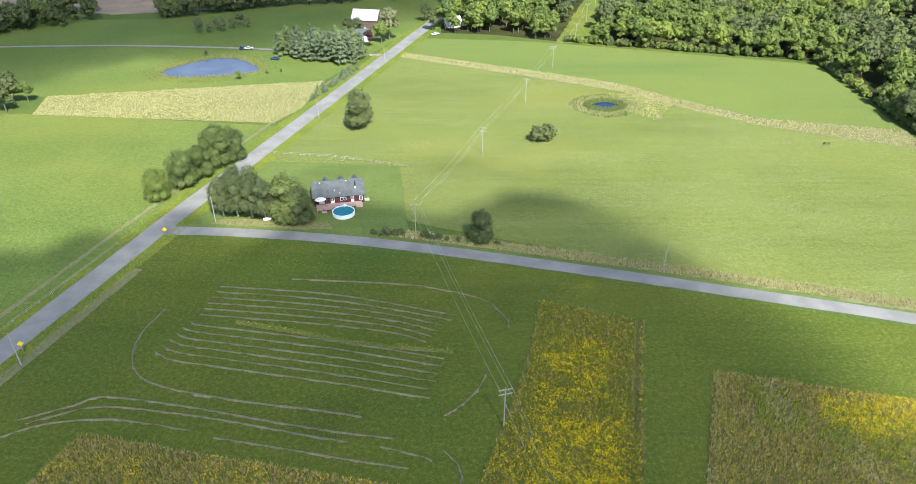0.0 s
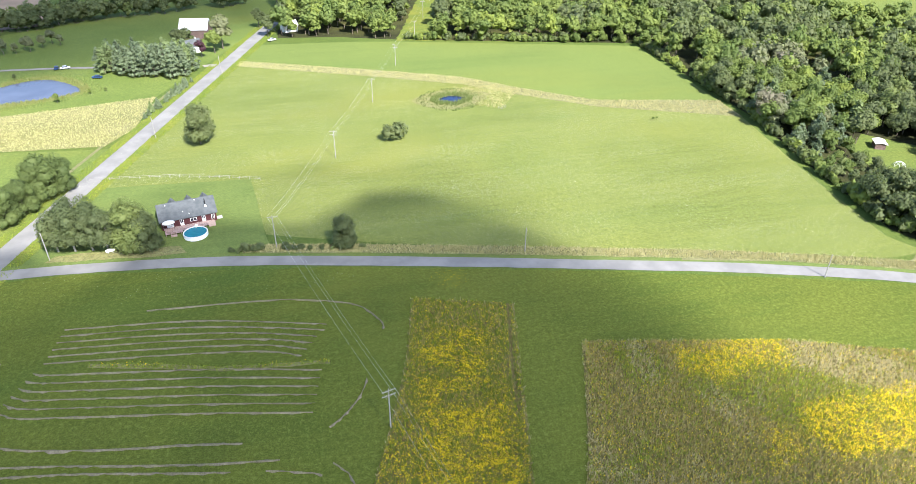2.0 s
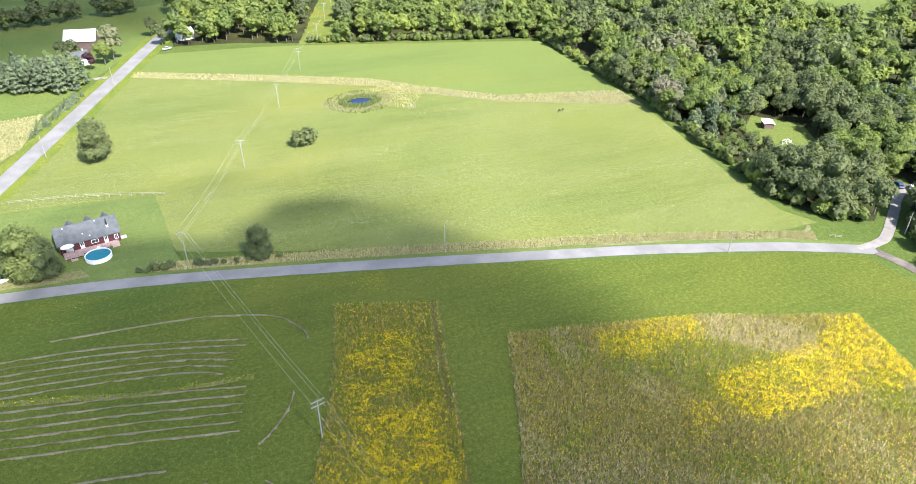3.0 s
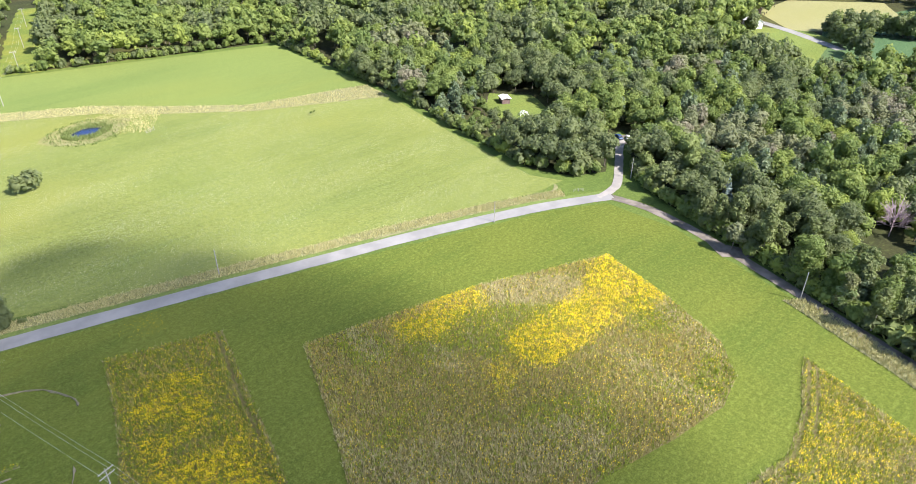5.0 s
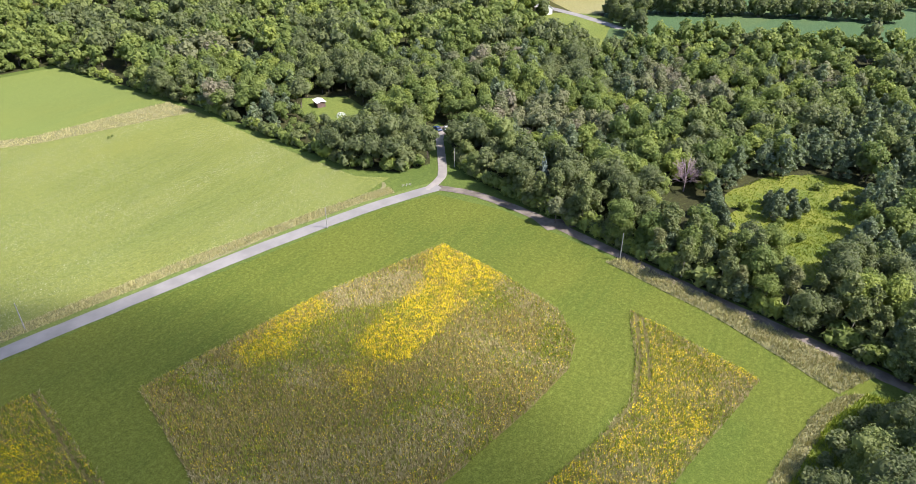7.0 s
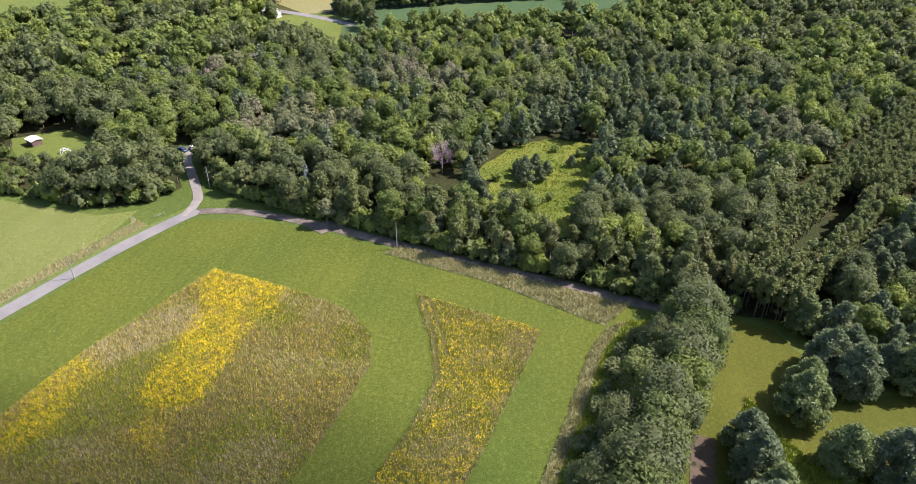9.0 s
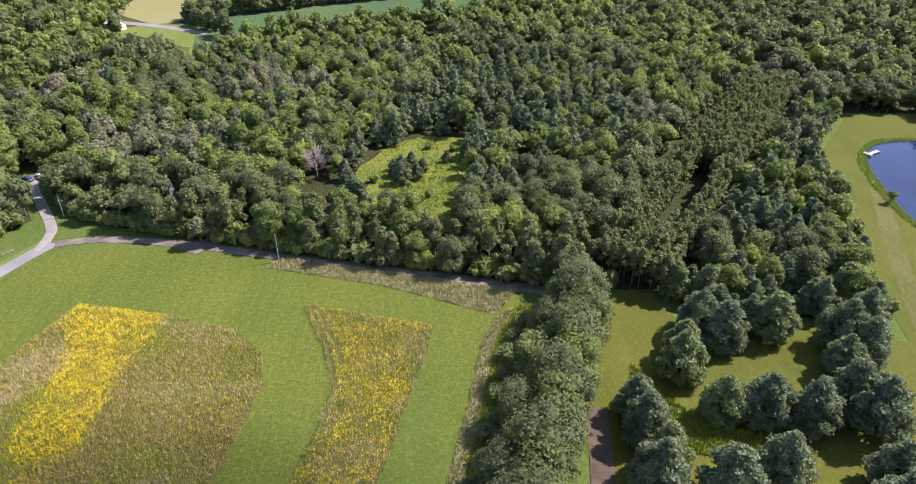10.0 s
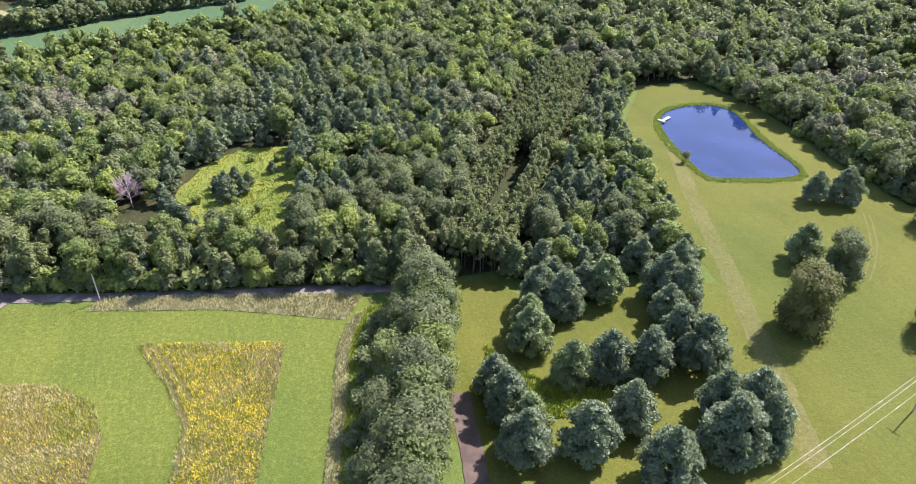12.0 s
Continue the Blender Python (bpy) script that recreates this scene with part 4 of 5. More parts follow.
# ---------------------------------------------------------------- poles and wires
def utility_pole(x, y, height, arms, turn, lean=0.0, label="weathered wooden power pole with crossarms"):
    top = new("utility_pole")
    top.location, top.rotation_euler = (x, y, 0), (radians(lean), 0, radians(turn))
    bm = bmesh.new()
    tube(bm, (0, 0, -0.4), (0, 0, height), 0.15, 0.10, 10)
    part("post", bm, M["pole"], top)
    for k in range(arms):
        z = height - 0.45 - 1.15 * k
        bm = box(bmesh.new(), (-1.4, -0.17, z - 0.07), (1.4, -0.05, z + 0.07), 0.01)
        arm = part("crossarm", bm, M["pole"], top)
        for dx in (-1.25, -0.5, 0.5, 1.25):
            bm = bmesh.new()
            tube(bm, (dx, -0.11, z + 0.07), (dx, -0.11, z + 0.27), 0.07, 0.045, 8)
            part("insulator", bm, M["porcelain"], arm)
        for s in (-1, 1):
            bm = bmesh.new()
            tube(bm, (0, -0.13, z - 0.6), (s * 0.7, -0.13, z - 0.07), 0.02, 0.02, 5)
            part("brace", bm, M["pole"], top)
    return tagged(top, label, "utility pole", "power poles")


LINE = [(66, -117), (47.5, -47), (28.5, 23.5), (9, 94), (-12, 166), (8.5, 222), (28, 275), (45, 323), (62, 366), (75, 411), (88, 456)]
TALL = 10.3
for i, (x, y) in enumerate(LINE):
    a, b = LINE[max(i - 1, 0)], LINE[min(i + 1, len(LINE) - 1)]
    utility_pole(x, y, TALL, 2 if i in (3, 5, 7) else 1, math.degrees(math.atan2(b[1] - a[1], b[0] - a[0])) - 90)


def cable(a, b, sag, radius=0.012):
    """One wire hanging between two points."""
    cu = bpy.data.curves.new("cable", "CURVE")
    cu.dimensions, cu.bevel_depth, cu.bevel_resolution = "3D", radius, 1
    sp = cu.splines.new("POLY")
    sp.points.add(16)
    for i in range(17):
        t = i / 16
        p = Vector(a).lerp(Vector(b), t)
        sp.points[i].co = (p.x, p.y, p.z - 4 * sag * t * (1 - t), 1)
    cu.materials.append(M["wire"])
    return tagged(new("power_cable", cu), "thin pale overhead power cable between poles", "cable", "power cables")


for i, ((ax, ay), (bx, by)) in enumerate(zip(LINE, LINE[1:])):
    d = Vector((bx - ax, by - ay)).normalized()
    for s in (-1.25, 0.5, 1.25):
        o = Vector((d.y, -d.x)) * s
        cable((ax + o.x, ay + o.y, TALL - 0.2), (bx + o.x, by + o.y, TALL - 0.2), 1.1)
for x, y, h in ((54, 149, 7.6), (-94, 111, 8.8), (-71, 173, 8.5), (-55, 254, 8.5), (-36, 328, 8.5), (126, 120, 7.0), (154, 42, 8.3), (180, 110, 7.0)):
    utility_pole(x, y, h, 0, 0, label="slim weathered wooden pole without crossarm")

# ---------------------------------------------------------------- verges, reeds and rank grass
def aside(pts, d):
    """The line moved sideways by d metres (to the left of its way)."""
    p, out = [Vector(q) for q in pts], []
    for i, q in enumerate(p):
        t = (p[min(i + 1, len(p) - 1)] - p[max(i - 1, 0)]).normalized()
        out.append(q + Vector((-t.y, t.x)) * d)
    return out


def rank(name, poly, per_m2, tall, mat, label, wide=0.25, lean=0.4):
    x, y = scatter(poly, per_m2)
    v, fc = blades(x, y, np.full(len(x), tall) * (1 + 0.4 * field_noise(x, y, 0.3, 7)), wide, lean)
    return tagged(new(name, mesh_from(name, v, fc, M[mat])), label, "grass", kind="stuff")


def between(a, b):
    return [tuple(q) for q in a] + [tuple(q) for q in reversed(b)]


side = smooth_loop(SIDE, 8, False)
verge_n = between(aside(side[18:60], 4.0), aside(side[18:60], 8.2))
sheet("verge", verge_n, 0.06, M["dry"], "tan unmown grass verge beside the side road", "verge")
rank("verge_grass", verge_n, 9, 0.8, "edge", "tall tan and yellow verge grass", 0.15)
sheet("verge", between(aside(side, 2.1), aside(side, 4.0)), 0.055, M["yard"], "short green grass strip beside the side road", "verge", edge=0.3)
main = smooth_loop(MAIN, 10, False)
for d0, d1, tall in ((3.3, 7.0, 0.5), (-7.4, -3.3, 0.6)):
    strip = between(aside(main, d0), aside(main, d1))
    sheet("verge", strip, 0.05, M["weeds"], "weedy green and yellow verge beside the asphalt road", "verge", edge=0.5)
    rank("verge_grass", strip, 2.0, tall, "herb", "rank green and yellow verge weeds", 0.16)
ribbon("farm_track", aside(main[4:34], 10.5), 1.4, 0.06, M["dry"], "pale wheel track along the pasture's edge", "track")
sheet("shoulder", between(aside(main[6:16], -9.0), aside(main[6:16], -6.0)), 0.055, M["dry"], "tan dry grass along the field's corner", "verge")
track_strip = [(151, 45), (155.5, 41), (147.5, 12), (138.5, -20), (129, -14), (141.5, 13)]
hedge_strip = [(128, -14), (119, -10), (103, -6.7), (84, -2.2), (60, 3.3), (59, 0.8), (84, -5), (102, -9.5), (119, -13), (132, -19)]
for strip in (track_strip, hedge_strip):
    sheet("verge", strip, 0.065, M["dry"], "strip of tall dry grass at the field's edge", "verge")
    rank("tall_grass", strip, 9, 0.9, "edge", "tall tan grass and weeds along the field's edge", 0.15)
rank("tall_grass", STRIP, 3.0, 0.6, "edge", "rank tan and yellow grass between two fields", 0.2)
rank("tall_grass", [(-175, 279), (-112, 291), (-61, 301), (-64, 266), (-72, 250), (-123, 254), (-170, 258)], 3.0, 0.6, "edge", "unmown pale straw grass", 0.13)
under = [(132, -19), (119, -13), (102, -9.5), (84, -5), (59, 0.8), (55, -14), (72, -18), (88, -24), (104, -30), (118, -34), (134, -36)]
sheet("verge", under, 0.06, M["weeds"], "rank green weeds below the hedgerow", "verge", edge=0.8)
rank("tall_grass", under, 7, 1.0, "fresh", "rank green weeds along the hedgerow", 0.18)
hedge_bed = [(111, -42), (103, -39.5), (95, -41.5), (86, -45), (84, -58), (89.5, -62), (94, -51), (104, -44.5)]
sheet("border_bed", hedge_bed, 0.07, M["weeds"], "overgrown green bed between the pines", "bed")
rank("tall_grass", hedge_bed, 9, 0.9, "fresh", "fresh green overgrown weeds between the pines")
rank("tall_grass", [(0.92 * a, 0.92 * b) for a, b in CLEARING], 2.0, 0.5, "fresh", "rank yellow-green weeds before the clearing", 0.2)
rank("tall_grass", CLEARING, 2.5, 0.5, "fresh", "sunlit yellow-green weeds in the clearing", 0.2)
ribbon("bare_path", [(98, -31.8), (90, -30.6), (80, -29), (66, -26)], 4.4, 0.075, M["earth"], "bare brown soil path with the pines' shade in its colour", "path")


M["worn"] = grass("worn_lawn", (0.21, 0.205, 0.055), (0.25, 0.238, 0.08), (0.2, 0.205, 0.05), 0.08, rows=0.6, turn=-24)
ribbon("worn_strip", [(190, -142), (147, -123.5), (123, -114.4), (98, -104), (75, -94.7), (60, -88.5)], 5.0, 0.075 - 0.0015 * (LAYER[0] + 1), M["worn"], "pale worn strip of driven-over lawn", "lawn", edge=0.9, steps=14)
for line in ([(133.8, -171.4), (121, -161.3), (111.7, -151.2), (105.6, -143.1)], [(132.5, -172.4), (119.8, -162.3), (110.5, -152.2), (104.4, -144.1)]):
    ribbon("wheel_track", line, 0.5, 0.08 - 0.0015 * (LAYER[0] + 1), M["worn"], "faint pale wheel track on the mown lawn", "track", edge=0.2)


def ring(poly, d0, d1):
    """A band round a closed outline, from d0 to d1 metres outside it."""
    p = smooth_loop(poly)
    mid = sum((Vector(q) for q in p), Vector((0, 0))) / len(p)
    sides = []
    for d in (d0, d1):
        sides.append([q + (q - mid).normalized() * d for q in p])
    return [tuple(q) for q in sides[1]] + [tuple(sides[1][0])] + [tuple(sides[0][0])] + [tuple(q) for q in reversed(sides[0])]


def reeds(poly, d0, d1, per_m2, tall, label, mat="rush"):
    band = ring(poly, d0, d1)
    x, y = scatter(band, per_m2)
    v, fc = blades(x, y, np.full(len(x), tall), 0.22, 0.3)
    tagged(new("reeds", mesh_from("reeds", v, fc, M[mat])), label, "reeds", kind="stuff")


reeds(POND, -0.6, 2.6, 8, 0.9, "yellow-green reeds along the pond's bank", "reed")
reeds(POND_L, -0.5, 4.5, 3, 1.2, "green reeds and rushes round the farm pond")
reeds(POND_L, 4.5, 9.0, 0.8, 0.9, "olive rank grass round the farm pond")
SMALL_POND = [(55, 271), (61, 275), (67, 271), (60, 266.5)]
reeds(SMALL_POND, -0.4, 3.5, 5, 1.4, "green reeds round the small pond")
reeds(SMALL_POND, 3.5, 9.5, 1.6, 0.8, "tan rank grass round the small pond")
rank("tall_grass", [(64, 285), (84, 284), (92, 276), (79, 256), (68, 262), (74, 270)], 1.5, 0.7, "edge", "rank yellow weeds near the small pond", 0.3)

sheet("bare_patch", [(-72, 171.5), (-60, 170.6), (-44, 168.6), (-36, 168.8), (-38, 173), (-50, 173.5), (-58, 174.5), (-70, 174.5)], 0.06, M["tan"], "worn tan bare grass under the yard trees", "ground", edge=1.2)

# cut hay lying in rows
M["hay_row"] = grass("withered_hay", (0.36, 0.31, 0.22), (0.46, 0.39, 0.28), (0.29, 0.28, 0.14), 0.4)


def windrow(pts, width=0.9):
    """One low ragged ridge of cut hay."""
    def w(t):
        return width * (0.45 + 0.45 * noise.noise((pts[0][0] + t * 40, pts[0][1], 1))) * min(1.0, 12 * t + 0.3, 12 * (1 - t) + 0.3)
    return tagged(ribbon("windrow", pts, w, 0.06, M["hay_row"], "", "", 0.28, 12, 0.5, ""), "low ragged row of withered cut hay", "hay row", "rows of cut hay", "thing")


for k in range(6):
    s = 1.0 if k != 1 else 0.7
    windrow([(-59.8 - 0.3 * k, 140.3 - 2.3 * k), (-33 - 0.8 * k, 137.5 - 2.3 * k), (-16, 133.4 - 2.15 * k), (-1 * s - 1.2 * k * s, 129 - 2.0 * k)], 0.62)
for k in range(6):
    windrow([(-62.7 - 0.8 * k, 125.9 - 2.1 * k), (-59 - 0.7 * k, 124.6 - 2.35 * k), (-49 - 0.4 * k, 123 - 2.5 * k), (-24.5 - 0.6 * k, 118.6 - 2.5 * k), (-3 - 0.5 * k, 113.5 - 2.42 * k)], 0.75)
windrow([(-70.3, 130.8), (-72.3, 122), (-71.2, 114), (-67, 107.5), (-58.2, 103.6), (-42.9, 100.3), (-29.5, 98.3), (-18.8, 96.3)], 1.1)
windrow([(-42.5, 143.8), (-15.4, 141.7), (-3.5, 139.2), (6.6, 134.9), (11.3, 128), (11.7, 124.2)], 0.75)
windrow([(6.1, 108.9), (4.5, 104.5), (0.8, 99.5), (-2.6, 96.7)], 0.7)
windrow([(-86, 95), (-77.5, 98.7), (-71.9, 101.4), (-56.7, 99.3), (-39.3, 95.6), (-25.1, 92.7), (-12, 90.7)], 0.95)
windrow([(-84, 94), (-76.1, 97.6), (-69.4, 98.7), (-55.9, 97), (-43.7, 94.8), (-31.7, 92.1), (-20.7, 89.8)], 0.95)
windrow([(-87, 90.6), (-79.9, 94.1), (-69.1, 95.4), (-61.8, 94.5), (-51.5, 92.5)], 0.8)
windrow([(-46.4, 90.8), (-33.1, 88.3), (-19.6, 85.6), (-8.7, 83.7)], 0.8)
windrow([(-14.5, 88.8), (-6.8, 86.5), (-4.6, 85.5)], 0.6)
windrow([(-2.5, 87.9), (0.3, 84.1), (0.8, 80.5)], 0.7)
straw_strip = [(-52, 126.7), (-38, 123.6), (-24, 119.5), (-1, 116.2), (-1, 115.2), (-24, 118), (-38, 122), (-52, 125.5)]
sheet("grass_strip", straw_strip, 0.07, M["tan"], "unmown strip of straw and flowers in the mown field", "verge")
rank("tall_grass", straw_strip, 10, 0.6, "herb", "uncut olive and straw-coloured grass strip", 0.18)
x, y = scatter(straw_strip, 1.2)
k = np.abs(x + 26) > 10
v, fc = heads(x[k], y[k], RNG.uniform(0.6, 0.85, k.sum()), 0.11)
tagged(new("flowers", mesh_from("flowers", v, fc, M["yellow"])), "yellow flowers in the uncut strip", "flowers", kind="stuff")

# ---------------------------------------------------------------- more trees
CONIFER_GROVE = [(-94, 340), (-82, 335), (-69, 326), (-57, 325), (-50, 327), (-47, 336), (-56, 345), (-70, 350), (-88, 349)]
x, y = np.meshgrid(np.arange(-96, -44, 4.4), np.arange(322, 354, 4.4))
x, y = x.ravel() + RNG.uniform(-1.5, 1.5, x.size), y.ravel() + RNG.uniform(-1.5, 1.5, y.size)
GROVE = prototypes(white_pine, 3, "pine", "bark", height=12, wide=3.4, count=700, size=0.5)
k = inside(CONIFER_GROVE, x, y)
for a, b in zip(x[k], y[k]):
    plant_tree(GROVE[int(RNG.integers(3))], a, b, RNG.uniform(0.9, 1.2), RNG.uniform(0, 6.3), "pine_tree", "dark green pine in a dense grove beside the farm", "tree", "pine grove")
SMALL = prototypes(cone_spruce, 3, "pine", "bark", height=4.5, wide=1.5, count=420, size=0.3)
for i in range(13):
    t = i / 12
    plant_tree(SMALL[i % 3], -62.5 + 14 * t + RNG.uniform(-0.8, 0.8), 276 + 42 * t, RNG.uniform(0.6, 1.2) * (0.6 if i < 2 else 1), i, "young_spruce",
               "small dark conifer in the roadside row", "tree", "roadside conifers")
MID = {k: prototypes(broadleaf, 3, k, "bark", height=12, wide=4.2, count=690, size=0.6) for k in ("leaf", "oak", "grey_leaf", "purple")}
for kind, x, y, s, label in (
        ("purple", -46.8, 357, 0.7, "dark purple-leaved tree beside the farmhouse"), ("grey_leaf", -37.5, 370, 1.45, "large silvery green tree beside the road"),
        ("leaf", -41, 363, 0.95, "yellow-green rounded tree beside the farm"), ("oak", -55, 376, 0.85, "dark tree in front of the barn"),
        ("oak", -60, 375, 0.85, "dark tree in front of the barn"), ("oak", -15, 389, 0.95, "dark roadside tree near the white house"),
        ("oak", -11, 401, 0.95, "dark roadside tree near the white house"), ("oak", -20, 410, 0.9, "dark roadside tree near the white house"),
        ("leaf", -99.7, 302, 0.35, "small light green tree on the pond's bank"), ("leaf", -89, 311, 0.2, "small bush near the farm pond"),
        ("oak", -83, 313, 0.18, "small bush near the farm pond"), ("oak", -126, 338, 0.25, "dark bush on the pond's far bank"),
        ("oak", -190, 264, 0.95, "dark tree at the pasture's edge"), ("oak", -184, 270, 0.95, "dark tree at the pasture's edge"), ("leaf", -179, 272, 0.75, "green tree at the pasture's edge"),
        ("oak", -198, 270, 1.0, "dark tree at the pasture's edge"), ("oak", -190, 280, 0.9, "dark tree at the pasture's edge"), ("oak", -182, 261, 0.9, "dark tree at the pasture's edge"),
        ("leaf", 133, 230, 0.14, "low yellow-green shrub in the hay field"), ("leaf", 135, 230.5, 0.12, "low yellow-green shrub in the hay field"),
        ("grey_leaf", 181, -140.5, 0.36, "thin grey-green bush on the pond's bank"), ("grey_leaf", 222, -197, 0.9, "pale tan tree at the lawn's edge"),
        ("leaf", 137, -37, 0.75, "yellow-green tree where the hedgerow meets the track"), ("grey_leaf", 163, 65, 0.7, "thin pale tree beside the dirt track")):
    plant_tree(MID[kind][int(RNG.integers(3))], x, y, s, RNG.uniform(0, 6.3), "bush" if s < 0.4 else "tree", label, "bush" if s < 0.4 else "tree")
for x, y in ((-143, 381), (-138, 383), (-132, 385), (-128, 392), (-125, 398), (-136, 390), (-120, 394), (-146, 388)):
    plant_tree(MID["grey_leaf"][int(RNG.integers(3))], x, y, RNG.uniform(0.45, 0.7), x, "orchard_tree", "small grey-green tree in an old orchard", "tree", "orchard trees")
# far tree lines across the pasture
line = []
for a, b, n, deep in (((-275, 350), (-212, 408), 70, 34), ((-176, 412), (-104, 446), 60, 16), ((-104, 446), (-30, 470), 40, 8), ((-340, 330), (-275, 350), 40, 40)):
    for _ in range(n):
        t, w = RNG.uniform(0, 1), RNG.uniform(0, deep)
        line.append((a[0] + (b[0] - a[0]) * t - w * 0.5, a[1] + (b[1] - a[1]) * t + w, RNG.uniform(0.7, 1.15)))
plant_many("far_trees", np.array(line), prototypes(broadleaf, 4, "oak", "bark", height=12, wide=4.6, count=230, size=0.95, lobes=6, stem=0.05), "oak", "bark",
           "dark tree line beyond the pasture", "forest")
line = []
for a, b, n, deep in (((399, 150), (420, 121), 12, 8), ((414, 144), (446, 82), 60, 12), ((446, 82), (470, 30), 50, 12), ((470, 30), (478, -10), 30, 12), ((490, 120), (520, 30), 110, 50), ((520, 30), (530, -40), 60, 40), ((395, 180), (375, 200), 16, 20), ((402, 136), (372, 108), 16, 6), ((378, 170), (388, 176), 6, 6)):
    for _ in range(n):
        t, w = RNG.uniform(0, 1), RNG.uniform(0, deep)
        line.append((a[0] + (b[0] - a[0]) * t + w, a[1] + (b[1] - a[1]) * t + w * 0.3, RNG.uniform(0.65, 1.05)))
plant_many("far_trees", np.array(line), prototypes(broadleaf, 4, "oak", "bark", height=12, wide=4.6, count=230, size=0.95, lobes=6, stem=0.05), "oak", "bark",
           "distant dark tree line between fields", "forest")
DEAD = prototypes(bare_tree, 1, "oak", "dead")
plant_tree(DEAD[0], 203, 38.5, 1.2, 0, "dead_tree", "bare purple-grey dead tree among pines", "tree")
SILVER = prototypes(cone_spruce, 1, "spruce", "bark")
plant_tree(SILVER[0], 185, 79.5, 1.15, 0, "blue_spruce", "pale silver-blue spruce at the wood's edge", "tree")
DARK = prototypes(cone_spruce, 2, "redpine", "bark", height=13, wide=3.6, count=1500, size=0.42)
for i, (x, y) in enumerate(((196, 141), (190, 146), (201, 146), (206, 142))):
    plant_tree(DARK[i % 2], x, y, 1.0 - 0.06 * i, i, "dark_spruce", "tall brownish-green spruce beside the driveway", "tree", "driveway spruces")
for x, y, s in ((118, -17, 1.0), (112, -15, 1.1), (106, -14, 0.9), (100, -12.5, 1.1), (95, -11, 0.9), (90, -9.5, 1.1), (84, -8.5, 1.0), (78, -6.5, 1.1), (72, -5, 1.0), (124, -20, 1.1), (103, -16, 1.2), (88, -13, 1.1), (114, -20, 1.2), (121, -26, 0.7), (113, -23, 0.6), (104, -20, 0.7), (95, -15, 0.6), (86, -11, 0.7), (128, -24, 0.8), (76, -9, 0.7)):
    plant_tree(SHRUBS[int(RNG.integers(3))], x, y, s * 1.35, x, "bush", "dense green bush under the hedgerow", "bush", "hedgerow bushes")
for x, y in ((-22, 166), (-24, 166.5), (-3, 163.2), (0, 162.6), (3, 162), (11, 161)):
    plant_tree(SHRUBS[int(RNG.integers(3))], x, y, 0.55, x, "bush", "small green bush on the roadside bank", "bush", "roadside bushes")

# ---------------------------------------------------------------- buildings
M["siding"] = plain("dark_red_siding", (0.07, 0.022, 0.024), (0.095, 0.03, 0.032), 0.75, 1.2)
M["shingle"] = plain("grey_shingles", (0.08, 0.088, 0.092), (0.115, 0.122, 0.128), 0.9, 0.7, bump=0.4)
M["white"] = plain("white_paint", (0.72, 0.72, 0.71), (0.82, 0.82, 0.81), 0.6, 0.8)
M["decking"] = plain("red_brown_decking", (0.36, 0.25, 0.22), (0.46, 0.34, 0.31), 0.85, 1.5)
M["glass"] = plain("window_glass", (0.03, 0.035, 0.045), (0.05, 0.055, 0.065), 0.08, 2, spec=0.6)
M["vinyl"] = plain("pool_wall", (0.68, 0.70, 0.74), (0.78, 0.80, 0.83), 0.5, 1.5)
M["poolwater"] = plain("turquoise_pool_water", (0.01, 0.14, 0.175), (0.013, 0.17, 0.21), 0.06, 0.8, spec=0.5)
M["tin"] = plain("white_metal_roof", (0.70, 0.68, 0.68), (0.82, 0.80, 0.80), 0.55, 0.5)
M["barnwood"] = plain("weathered_red_boards", (0.14, 0.09, 0.08), (0.21, 0.145, 0.13), 0.9, 1.5)
M["concrete"] = plain("grey_concrete", (0.38, 0.37, 0.35), (0.48, 0.47, 0.45), 0.9, 1.0)
M["dark"] = plain("dark_rubber", (0.02, 0.02, 0.02), (0.035, 0.035, 0.035), 0.8, 2)
M["canvas"] = plain("cream_canvas", (0.72, 0.68, 0.63), (0.82, 0.78, 0.74), 0.9, 1.0)


